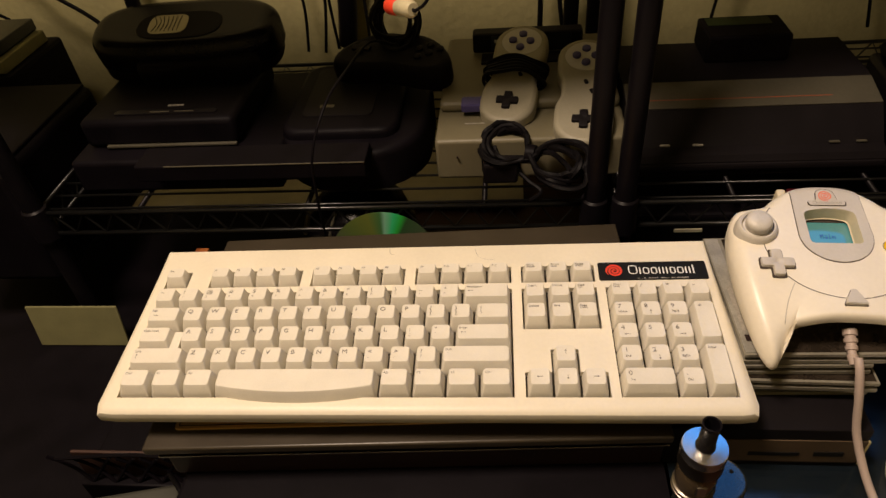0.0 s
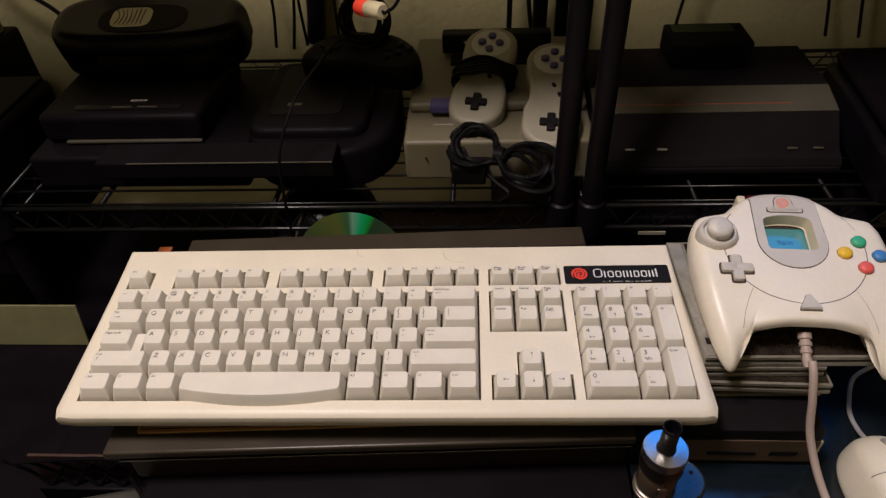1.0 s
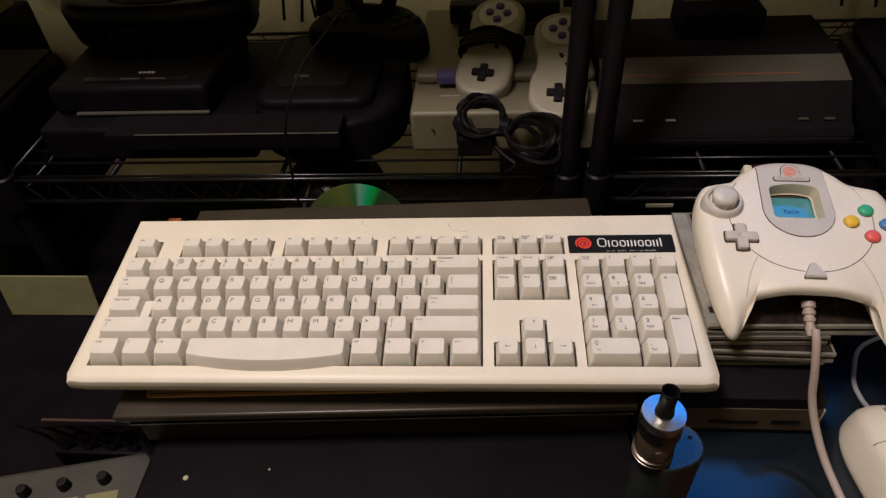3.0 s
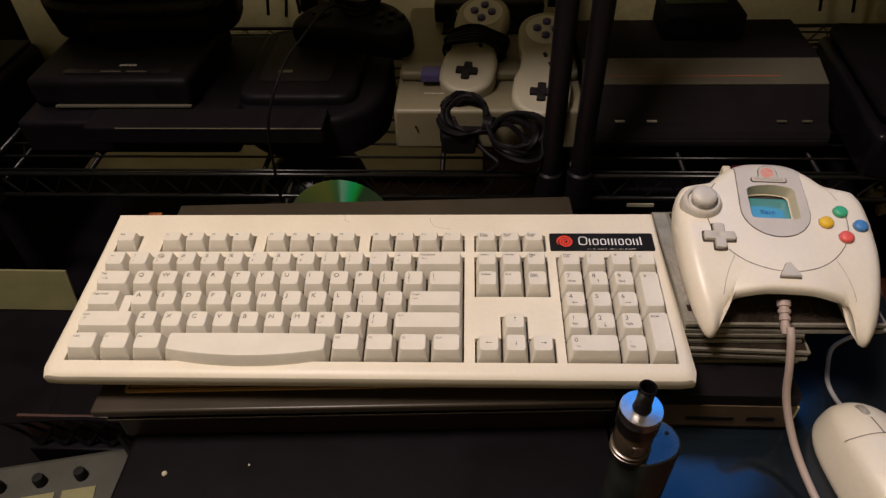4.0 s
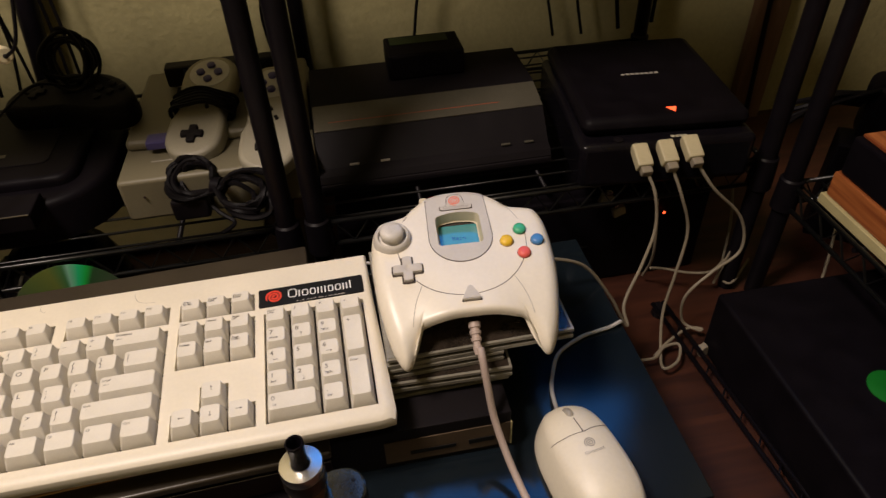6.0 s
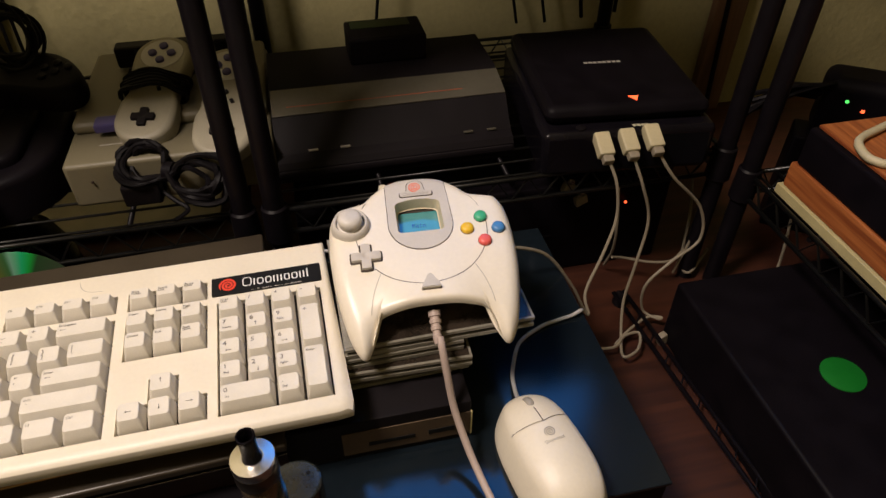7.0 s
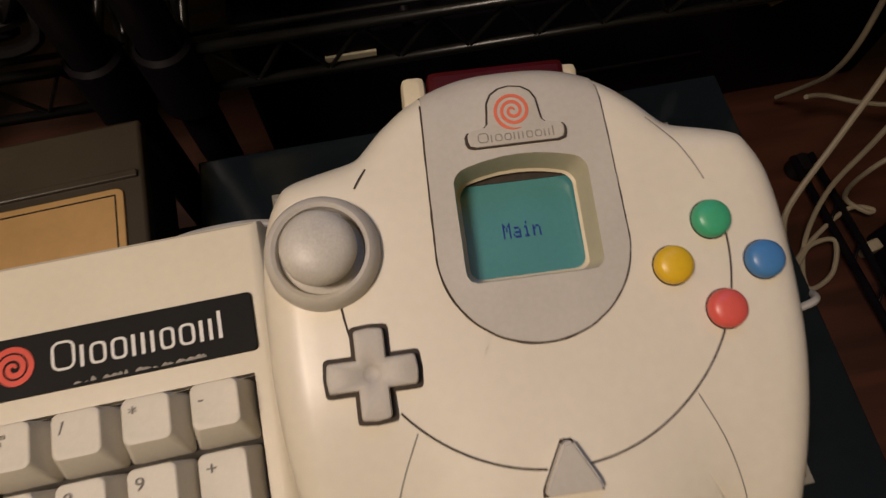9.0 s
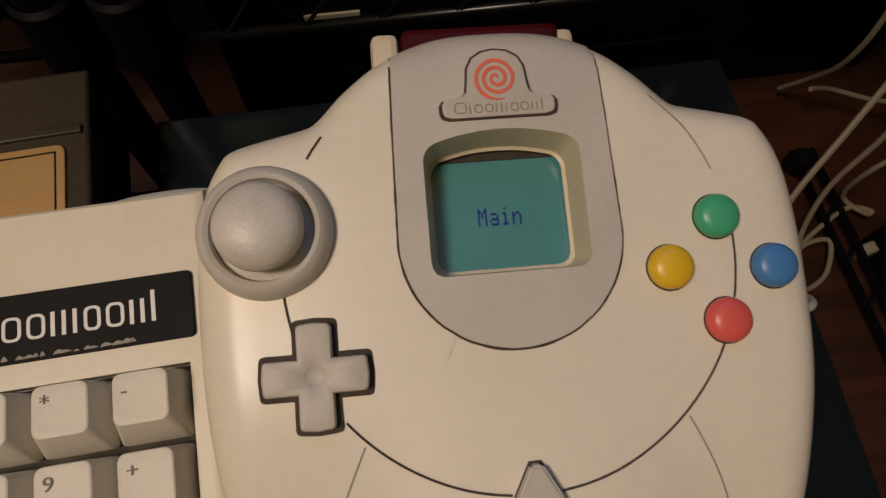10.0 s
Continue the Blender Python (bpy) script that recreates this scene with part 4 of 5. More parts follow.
def rack(name, x0, x1, y0, y1, z, label, along_x=True, pitch=0.0245):
    r = thing(name, label, "wire rack", group="wire racks")
    shelf = bmesh.new()
    wires = []
    if along_x:
        y = y0 + 0.012
        while y < y1:
            wires.append(((x0, y, z - 0.0015), (x1, y, z - 0.0015)))
            y += pitch
        bars_ = [((x, y0, z - 0.005), (x, y1, z - 0.005)) for x in np.linspace(x0 + 0.11, x1 - 0.11, 3)]
    else:
        x = x0 + 0.012
        while x < x1:
            wires.append(((x, y0, z - 0.0015), (x, y1, z - 0.0015)))
            x += pitch
        bars_ = [((x0, y, z - 0.005), (x1, y, z - 0.005)) for y in np.linspace(y0 + 0.11, y1 - 0.11, 3)]
    for a, b in wires:
        part("wire", rod(a, b, 0.0014), WIRE, r)
    for a, b in bars_:
        part("cross_bar", rod(a, b, 0.0028), RACK, r)
    for a, b in (((x0, y0), (x1, y0)), ((x0, y1), (x1, y1)), ((x0, y0), (x0, y1)), ((x1, y0), (x1, y1))):
        for dz_ in (0.002, -0.026):
            part("rail", rod((*a, z + dz_), (*b, z + dz_), 0.0026), WIRE, r)
        ln = math.dist(a, b)
        n = max(2, int(ln / 0.034))
        pts = []
        for k in range(2 * n + 1):
            f = k / (2 * n)
            pts.append((a[0] + (b[0] - a[0]) * f, a[1] + (b[1] - a[1]) * f, z + (0.001 if k % 2 else -0.025)))
        part("truss_wire", tube(pts, 0.0015, 6, smooth=False), WIRE, r)
    for x in (x0, x1):
        for y in (y0, y1):
            post = part("post", lathe([(0.0100, GROUND), (0.0100, 1.1)], 20), RACK, r, m=pose(x, y, 0))
            part("clip", lathe([(0.0108, z - 0.034), (0.0142, z - 0.030), (0.0130, z + 0.008), (0.0108, z + 0.010)], 20, False), RACK, post)
    return r


rack("wire_rack", -0.235, 0.364, 0.262, 0.605, SHELF, "black wire shelving rack carrying game consoles")
rack("wire_rack", 0.394, 0.885, 0.262, 0.605, SHELF, "black wire shelving rack carrying black consoles")
side = rack("wire_rack", 0.912, 1.35, -0.45, 0.245, -0.058, "black wire rack along the side", along_x=False)
# unseen boards, added to keep the lamp's light off the consoles below
for x0, x1, y0 in ((-0.70, 0.366, 0.245), (0.386, 0.895, 0.300)):
    tagged(part("unseen_shade_board", box(x0, x1, y0, 0.460, 0.300, 0.312, 0.002), BLACK), "unseen black board added above the rack to shade the consoles", "shelf board")

# ---- television above, seen only in reflections ----
tv = thing("television", "flat television with a blue screen on the upper shelf", "television")
part("frame", box(0.325, 0.925, 0.440, 0.480, 0.435, 1.055, 0.006), GLOSS_BLACK, tv)
part("screen", box(0.35, 0.90, 0.4365, 0.4395, 0.465, 1.03), TV_GLOW, tv, "glowing blue screen")
part("stand", box(0.58, 0.66, 0.442, 0.459, 0.3125, 0.436, 0.004), GLOSS_BLACK, tv)

# ---- grey console with its pads ----
snes = thing("game_console", "light grey game console with purple switches on a wire shelf", "game console", pose(0.303, 0.430, SHELF))
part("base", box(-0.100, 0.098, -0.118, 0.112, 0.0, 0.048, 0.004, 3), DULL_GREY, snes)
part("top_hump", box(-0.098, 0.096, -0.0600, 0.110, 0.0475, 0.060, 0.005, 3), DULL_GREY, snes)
part("cartridge_slot", box(-0.055, 0.055, 0.030, 0.055, 0.0595, 0.063, 0.001), CHARCOAL, snes)
part("power_switch", box(-0.074, -0.045, -0.072, -0.052, 0.0540, 0.0635, 0.002), PURPLE, snes, "purple sliding switch")
part("reset_switch", box(0.045, 0.074, -0.072, -0.052, 0.0540, 0.0635, 0.002), PURPLE, snes, "purple sliding switch")
part("groove", box(-0.070, -0.040, -0.0850, -0.0830, 0.0478, 0.0483), FAINT, snes)
part("port", box(-0.052, -0.012, -0.1215, -0.118, 0.010, 0.030, 0.002), BLACK, snes)
part("led_dot", box(-0.078, -0.076, -0.1205, -0.119, 0.028, 0.030), DARK_RED, snes)
part("pad_plug", box(-0.050, -0.014, -0.140, -0.1205, 0.008, 0.031, 0.003), CHARCOAL, snes, "dark grey controller plug")
cart = thing("game_cartridge", "dark cartridge with a dark blue label in the console", "game cartridge", pose(0.300, 0.492, SHELF + 0.0632))
part("shell", box(-0.062, 0.068, -0.008, 0.012, 0.0, 0.024, 0.003), CHARCOAL, cart)
part("label", box(-0.040, 0.055, -0.0086, -0.0078, 0.003, 0.021), material("dark_blue_label", (0.012, 0.02, 0.035), 0.3, vary=0.4, scale=70), cart, "dark blue printed label")
part("label_mark", box(-0.036, -0.030, -0.0090, -0.0085, 0.013, 0.017), WHITE, cart)


def dog_bone(m, label):
    p = thing("game_controller", label, "game controller", m, group="grey game pads")
    lob = []
    for cx, sgn in ((0.047, 1), (-0.047, -1)):
        for k in range(17):
            a = radians(-90 + 180 * k / 16) if sgn > 0 else radians(90 + 180 * k / 16)
            lob.append((cx + 0.0300 * math.cos(a), 0.0300 * math.sin(a)))
    lob = [(x, y - (0.007 * math.exp(-(x / 0.022) ** 2) * (1 if y > 0 else -1) if abs(x) < 0.05 else 0)) for x, y in lob]
    full = []
    for a, b in zip(lob, lob[1:] + lob[:1]):
        n = 8 if math.dist(a, b) > 0.02 else 1
        full += [(a[0] + (b[0] - a[0]) * k / n, a[1] + (b[1] - a[1]) * k / n) for k in range(n)]
    full = [(x, y * (1 - 0.20 * math.exp(-(x / 0.020) ** 4))) for x, y in full]
    part("shell", slab(full, 0.0, 0.017, 0.005, 3), GREY_CASE, p)
    part("disc_face", lathe([(0.0225, 0.0168), (0.0220, 0.0175)], 32), material("pale_grey_plastic", (0.50, 0.48, 0.45), 0.45, vary=0.06), p, m=pose(0.047, 0, 0))
    part("direction_cross", cross(0.0115, 0.0042, 0.0168, 0.0205, 0.0005), CHARCOAL, p, m=pose(-0.047, 0, 0))
    for bx, by in ((0.0120, 0), (-0.0120, 0), (0, 0.0110), (0, -0.0110)):
        part("button", lathe([(0.0046, 0.0172), (0.0046, 0.0198), (0.0030, 0.0208), (0.0004, 0.0210)], 20), PURPLE, p, m=pose(0.047 + bx * 0.9, by * 0.9, 0))
    for bx in (-0.009, 0.006):
        part("small_button", box(bx - 0.003, bx + 0.003, -0.006, -0.002, 0.0168, 0.0188, 0.0008), CHARCOAL, p, m=pose(0, 0, 0, 0, 0, 25))
    return p


first = dog_bone(pose(0.288, 0.4075, 0.0275, 0, -16, 79), "grey game pad with a black cable wound round its middle")
second = dog_bone(pose(0.360, 0.370, 0.0240, 0, -16, 84), "grey game pad leaning on the console")
random.seed(5)
wrap = []
for k in range(90):
    a = 2 * math.pi * k / 15
    wrap.append((0.002 * math.sin(k * 1.7) + 0.026 * (k / 90 - 0.5), 0.0330 * math.cos(a) * (1 + 0.05 * math.sin(k)), 0.010 + 0.0185 * math.sin(a)))
part("wound_cable", tube(wrap, 0.0021, 6, 3), CABLE_BLACK, first, "black cable wound in tight loops")
bundle = thing("cable_bundle", "black controller cable tied in a bundle", "cable", pose(0.302, 0.296, SHELF + 0.040, 38, 0, -20) @ Matrix.Scale(1.15, 4))
pts = []
for k in range(9):
    gl, gr, tw = random.uniform(0.72, 1.1), random.uniform(0.62, 1.1), random.uniform(-0.25, 0.25)
    for j in range(9):
        a = 2 * math.pi * j / 9
        pts.append((-0.004 - 0.021 * gl * (1 - math.cos(a)), 0.019 * gl * math.sin(a) + 0.005 + 0.2 * tw * 0.02, random.uniform(-0.006, 0.006)))
    for j in range(9):
        a = 2 * math.pi * j / 9
        pts.append((0.004 + 0.025 * gr * (1 - math.cos(a)), 0.017 * gr * math.sin(a) - 0.004 + tw * 0.03 * (1 - math.cos(a)), random.uniform(-0.006, 0.006)))
part("coiled_cord", tube(pts, 0.0024, 6, 3), CABLE_BLACK, bundle)
part("tie", ring(0.0065, 0.0085, -0.004, 0.004, 16), BLACK, bundle, m=Matrix.Rotation(radians(90), 4, "Y"))
tagged(part("cable", tube([(0.285, 0.300, SHELF + 0.022), (0.300, 0.288, SHELF + 0.012), (0.312, 0.278, SHELF + 0.006), (0.300, 0.266, SHELF + 0.004)], 0.0022, 6), CABLE_BLACK), "short black cable from the plug", "cable")

# ---- black consoles on the shelf ----
atari = thing("game_console", "black console with a silver strip and a cartridge", "game console", pose(0.528, 0.395, SHELF))
prof = [(-0.085, 0.0), (-0.086, 0.016), (-0.082, 0.022), (-0.072, 0.026), (-0.046, 0.055), (-0.004, 0.066), (0.0, 0.0675), (0.085, 0.0675), (0.088, 0.064), (0.088, 0.0)]
part("body", loft([[(x, y, z) for y, z in prof] for x in (-0.126, -0.1245, 0.1245, 0.126)]), CHARCOAL, atari, angle=25)
bm = bmesh.new()
join(bm, loft([[(x, -0.0500, 0.0555) for x in (-0.121, 0.125)], [(x, -0.0060, 0.0672) for x in (-0.121, 0.125)]], False, False, closed=False))
part("silver_strip", box(-0.125, 0.126, -0.019, 0.0205, -0.0006, 0.0010, 0.0003), SILVER, atari, "brushed silver strip with a rainbow line", m=pose(0, -0.0270, 0.0605, 14.6))
bm.free()
part("rainbow_line", box(-0.110, 0.080, -0.0075, -0.0065, 0.0009, 0.0012), material("faded_red_line", (0.30, 0.07, 0.03), 0.5), atari, m=pose(0, -0.0270, 0.0605, 14.6))
word_bars(atari, PALE_RED, [0.006, 0.006, 0.006, 0.006, 0.004], [0.003] * 5, 0.0012, pose(-0.095, -0.0365, 0.0586, 14.6))
for x in (-0.088, -0.055, 0.078, 0.104):
    part("switch", box(x - 0.005, x + 0.005, -0.0735, -0.0705, 0.0275, 0.0290, 0.0003), FAINT if x < 0 else SILVER, atari)
part("front_lip", box(-0.1265, 0.1265, -0.0885, -0.0780, 0.006, 0.0150, 0.003), CHARCOAL, atari)
cart2 = thing("game_cartridge", "black cartridge with a green end label", "game cartridge", pose(0.5385, 0.455, SHELF + 0.0675))
part("shell", box(-0.044, 0.044, -0.030, 0.026, 0.0, 0.030, 0.003), BLACK, cart2)
part("label", box(-0.038, 0.030, 0.000, 0.020, 0.0300, 0.0306), material("green_end_label", (0.02, 0.035, 0.008), 0.5, vary=0.3), cart2)

saturn = thing("game_console", "black console with a red light and three plugged-in cables", "game console", pose(0.770, 0.350, SHELF, 0, 0, -6))
part("body", box(-0.092, 0.092, -0.100, 0.115, 0.0, 0.052, 0.007, 3), GLOSS_BLACK, saturn)
part("upper_deck", box(-0.088, 0.088, -0.085, 0.110, 0.0525, 0.072, 0.010, 3), BLACK, saturn)
word_bars(saturn, FAINT, [0.0042] * 8, [0.004] * 8, 0.0012, pose(-0.022, 0.012, 0.0721))
part("power_light", loft([[(-0.0055, 0.005, z) for z in (0,)] and [(-0.0055, 0.0045, z), (0.0055, 0.0045, z), (0.001, -0.0055, z)] for z in (0, 0.0006)]), LED_RED, saturn, "glowing red triangular light", m=pose(0.008, -0.0700, 0.0719))
word_bars(saturn, PAPER, [0.0035] * 4, [0.004] * 4, 0.001, pose(0.003, -0.0925, 0.0521))
word_bars(saturn, FAINT, [0.0018] * 7, [0.0018] * 7, 0.0008, pose(0.060, -0.0995, 0.0395, 90))
part("round_button", lathe([(0.005, 0.052), (0.005, 0.0535), (0.003, 0.054)], 20), CHARCOAL, saturn, m=pose(-0.052, -0.091, 0))
CORDS = [
    ((0.726, 0.232, 0.001), (0.734, 0.217, -0.022), (0.737, 0.208, -0.060), (0.720, 0.190, -0.090), (0.694, 0.165, -0.118), (0.694, 0.150, -0.135), (0.688, 0.152, -0.128), (0.672, 0.158, -0.095), (0.640, 0.160, -0.050), (0.595, 0.155, -0.028)),
    ((0.752, 0.230, 0.003), (0.764, 0.216, -0.030), (0.778, 0.212, -0.075), (0.768, 0.200, -0.125), (0.758, 0.190, -0.170), (0.752, 0.169, -0.205), (0.742, 0.140, -0.205), (0.762, 0.146, -0.205), (0.774, 0.168, -0.205), (0.756, 0.168, -0.205), (0.737, 0.155, -0.205), (0.705, 0.159, -0.205)),
    ((0.777, 0.228, 0.006), (0.797, 0.216, -0.024), (0.838, 0.214, -0.068), (0.846, 0.208, -0.110), (0.812, 0.200, -0.130), (0.785, 0.196, -0.158), (0.790, 0.196, -0.198), (0.805, 0.184, -0.205), (0.810, 0.185, -0.205), (0.794, 0.189, -0.205), (0.763, 0.174, -0.205), (0.740, 0.158, -0.205)),
]
for cord in CORDS:
    x, y, z = cord[0]
    plug = thing("controller_plug", "cream rectangular plug with a thin off-white cable", "plug", group="plugs in the console")
    part("housing", box(-0.0082, 0.0082, 0.000, 0.027, -0.0060, 0.0060, 0.002), PLUG_CREAM, plug, m=pose(x, y, z, 24, 0, -3))
    part("collar", box(-0.0055, 0.0055, -0.008, 0.0, -0.0045, 0.0045, 0.0015), CABLE_WHITE, plug, m=pose(x, y, z, 24, 0, -3))
    part("cable", tube(cord, 0.0017, 8, 8), CABLE_WHITE, plug)

# big black left-hand console with an add-on, and a rounded console beside it
md = thing("game_console", "black game console with a wide cartridge slot", "game console", pose(-0.075, 0.385, SHELF))
part("lower_unit", box(-0.125, 0.110, -0.084, 0.120, 0.0, 0.040, 0.005, 3), BLACK, md)
part("front_ledge", box(-0.030, 0.2125, -0.118, -0.0800, 0.036, 0.0550, 0.002), BLACK, md)
# silver colour imitates light caught along the black ledge
part("lit_ledge_edge", box(0.0035, 0.2120, -0.1187, -0.1174, 0.0540, 0.0553, 0.0004), SILVER, md, "silver strip painting the light on the black front edge")
part("upper_unit", box(-0.115, 0.062, -0.056, 0.100, 0.0405, 0.074, 0.007, 3), BLACK, md)
# silver again paints in the bright edge of the black lip
part("front_lip", box(-0.090, 0.060, -0.0600, -0.0555, 0.0425, 0.0455, 0.001), SILVER, md)
part("slot_flap", slab(rounded_rect(-0.078, 0.040, -0.044, -0.034, 0.005, 6), 0.0735, 0.0755, 0.0008), GLOSS_BLACK, md)
part("slot_mark", box(-0.036, -0.014, -0.0415, -0.0395, 0.0755, 0.0759), SILVER, md)
part("slot_mark", box(-0.008, 0.014, -0.0415, -0.0395, 0.0755, 0.0759), SILVER, md)
word_bars(md, FAINT, [0.0038] * 4, [0.004] * 4, 0.001, pose(-0.022, -0.026, 0.0741))
jag = thing("game_console", "black console with large rounded corners", "game console", pose(0.112, 0.385, SHELF))
outl = rounded_rect(-0.085, 0.080, -0.090, 0.110, 0.070, 10)
part("body", slab(outl, 0.0, 0.046, 0.008, 4), BLACK, jag)
part("raised_top", slab(rounded_rect(-0.078, 0.050, -0.060, 0.100, 0.020, 6), 0.0455, 0.057, 0.006, 3), BLACK, jag)
part("plate", slab(rounded_rect(-0.060, 0.020, -0.030, 0.085, 0.008, 6), 0.0565, 0.0582, 0.001), CHARCOAL, jag)
part("badge", box(-0.042, -0.026, -0.012, -0.006, 0.0582, 0.0586), SILVER, jag)


def black_pad(m, label):
    p = thing("game_controller", label, "game controller", m, group="black game pads")
    pts = []
    for k in range(48):
        a = 2 * math.pi * k / 48
        r = 0.072 * (0.62 + 0.38 * abs(math.cos(a)) ** 1.5)
        pts.append((r * math.cos(a), r * 0.72 * math.sin(a) - 0.020 * abs(math.cos(a)) ** 3 + 0.01))
    part("shell", slab(pts, 0.0, 0.026, 0.011, 4), BLACK, p)
    part("direction_cross", cross(0.011, 0.004, 0.0255, 0.0285, 0.0005), CHARCOAL, p, m=pose(-0.040, 0.004, 0))
    for bx, by in ((0.032, -0.004), (0.043, 0.004), (0.054, 0.012), (0.030, 0.010), (0.041, 0.018)):
        part("button", lathe([(0.0044, 0.0255), (0.0044, 0.0280), (0.002, 0.0290)], 16), CHARCOAL, p, m=pose(bx, by, 0))
    return p


black_pad(pose(0.150, 0.440, SHELF + 0.066, 12, 0, -14), "black game pad resting on the rounded console")
black_pad(pose(-0.08, 0.440, SHELF + 0.082, 20, 0, 4), "black game pad lying on a stacked console")
coil = thing("cable_bundle", "loosely coiled black cable above a game pad", "cable", pose(0.152, 0.462, 0.082, 62, 0, 10))
pts = [(0.022 * math.cos(k * 0.75) * (1 + 0.30 * math.sin(k * 0.31)), 0.026 * math.sin(k * 0.75) * (1 + 0.28 * math.cos(k * 0.53)), 0.009 * math.sin(k * 0.42)) for k in range(60)]
part("coiled_cord", tube(pts, 0.0022, 6, 4), CABLE_BLACK, coil)
arch = thing("headset", "large black moulded headset with a pale patch for the wall seen through it", "headset", pose(-0.100, 0.470, 0.0585, 14, 0, 2))
oval = [(0.113 * (1 if math.cos(a) > 0 else -1) * abs(math.cos(a)) ** 0.62, 0.050 * (1 if math.sin(a) > 0 else -1) * abs(math.sin(a)) ** 0.75) for a in [2 * math.pi * k / 56 for k in range(56)]]
part("shell", slab(oval, 0.0, 0.038, 0.018, 6), GLOSS_BLACK, arch)
part("lip", slab([(x * 0.97, y * 0.97 - 0.004) for x, y in oval], -0.012, 0.004, 0.004), BLACK, arch)
part("well", slab([(x * 0.45, y * 0.50 - 0.010) for x, y in oval], 0.036, 0.0390, 0.001), BLACK, arch)
# pale patch and dark lines stand in for lit wall and wires through the opening
part("label", slab(rounded_rect(-0.036, 0.010, -0.026, 0.008, 0.010), 0.0389, 0.0396), PAPER, arch, "pale patch for the wall seen through the opening")
for k in range(7):
    part("through_wire", tube([(-0.030 + 0.005 * k, -0.022, 0.0396), (-0.027 + 0.0045 * k, -0.008 + 0.003 * math.sin(k * 2.0), 0.0398), (-0.032 + 0.0055 * k, 0.005, 0.0396)], 0.0005, 5), CABLE_BLACK, arch)
left_block = thing("speaker", "black slanted box at the end of the shelf", "speaker", pose(-0.295, 0.36, SHELF, 0, 0, 0))
part("body", box(-0.09, 0.05, -0.10, 0.10, -0.1, 0.056, 0.010, 3), BLACK, left_block)
part("top_plate", box(-0.084, 0.044, -0.094, 0.094, 0.0555, 0.060, 0.002), BLACK, left_block)

# dark body is added in place of the shaded wall behind the cases
shade_box = thing("box", "dark box added for the shaded wall, with dim yellow and blue cases on it", "box", pose(-0.430, 0.540, GROUND))
part("body", box(-0.14, 0.066, -0.06, 0.07, 0.0, 0.245, 0.006), BLACK, shade_box)
for k, (z, mat_, label) in enumerate(((0.2455, SHEET, "dull yellow case"), (0.2625, BOX_BLUE, "dull blue case"))):
    part("case", box(-0.10 + 0.01 * k, 0.058 - 0.008 * k, -0.055, 0.05, z, z + 0.0165, 0.002), mat_, shade_box, label)

tagged(part("cable", tube([(0.150, 0.430, 0.068), (0.132, 0.400, 0.084), (0.120, 0.335, 0.086), (0.109, 0.275, 0.081), (0.095, 0.245, 0.045), (0.090, 0.243, 0.000), (0.086, 0.250, -0.060)], 0.0014, 8), BLACK), "black pad cable drooping over the front of the shelf", "cable")

# ---- cables against the wall ----
random.seed(11)
for x0, x1, zt in ((-0.012, 0.001, 0.30), (0.030, 0.028, 0.30), (0.046, 0.041, 0.30), (0.090, 0.085, 0.30), (0.100, 0.106, 0.30), (-0.52, -0.262, 0.26), (-0.60, -0.366, 0.20), (0.335, 0.325, 0.30), (0.355, 0.352, 0.30), (0.62, 0.545, 0.32), (0.640, 0.757, 0.32), (0.735, 0.792, 0.32), (0.765, 0.857, 0.32), (0.885, 0.908, 0.32)):
    pts = [(x0 + (x1 - x0) * k / 5 + random.uniform(-0.006, 0.006), 0.612 + random.uniform(-0.01, 0.012), zt - (zt - SHELF - 0.02) * k / 5) for k in range(6)]
    tagged(part("cable", tube(pts, random.choice((0.0022, 0.003, 0.0036)), 8), CABLE_BLACK), "black cable hanging down the wall", "cable", group="hanging cables")
tagged(part("pipe", tube([(0.105, 0.632, 0.30), (0.068, 0.630, 0.106), (0.055, 0.628, 0.012), (0.050, 0.628, SHELF + 0.02)], 0.0135, 14), RACK), "thick black conduit standing against the wall", "pipe")
toggle = thing("cable_plug", "red and white plug hanging from a cable", "plug", pose(0.2035, 0.213, 0.190, -101, 0, 37.6))
part("red_tip", lathe([(0.0052, 0.009), (0.0066, 0.012), (0.0066, 0.022), (0.0036, 0.0265)], 20), RED, toggle)
tinv = toggle.matrix_basis.inverted()
part("cord", tube([Vector((0, 0, -0.0125)), Vector((0, 0, -0.018))] + [tinv @ Vector(p) for p in ((0.2245, 0.199, 0.204), (0.234, 0.208, 0.240), (0.240, 0.236, 0.275), (0.243, 0.252, 0.300))], 0.0013, 8), CABLE_BLACK, toggle)
part("white_body", lathe([(0.0046, -0.013), (0.0063, -0.010), (0.0063, 0.0075), (0.0052, 0.0088)], 20), PLUG_CREAM, toggle)

# ---- shiny disc and odds behind the console ----
disc = thing("optical_disc", "shiny compact disc with a painted rainbow sheen", "disc", pose(0.147, 0.2415, -0.0945, 75, 0, 0))
DISC = bpy.data.materials.new("disc_painted_sheen")
DISC.use_nodes = True
nt = DISC.node_tree
b = nt.nodes["Principled BSDF"]
tc, grad, ramp = (nt.nodes.new("ShaderNode" + k) for k in ("TexCoord", "TexGradient", "ValToRGB"))
grad.gradient_type = "RADIAL"
nt.links.new(tc.outputs["Object"], grad.inputs[0])
nt.links.new(grad.outputs["Fac"], ramp.inputs[0])
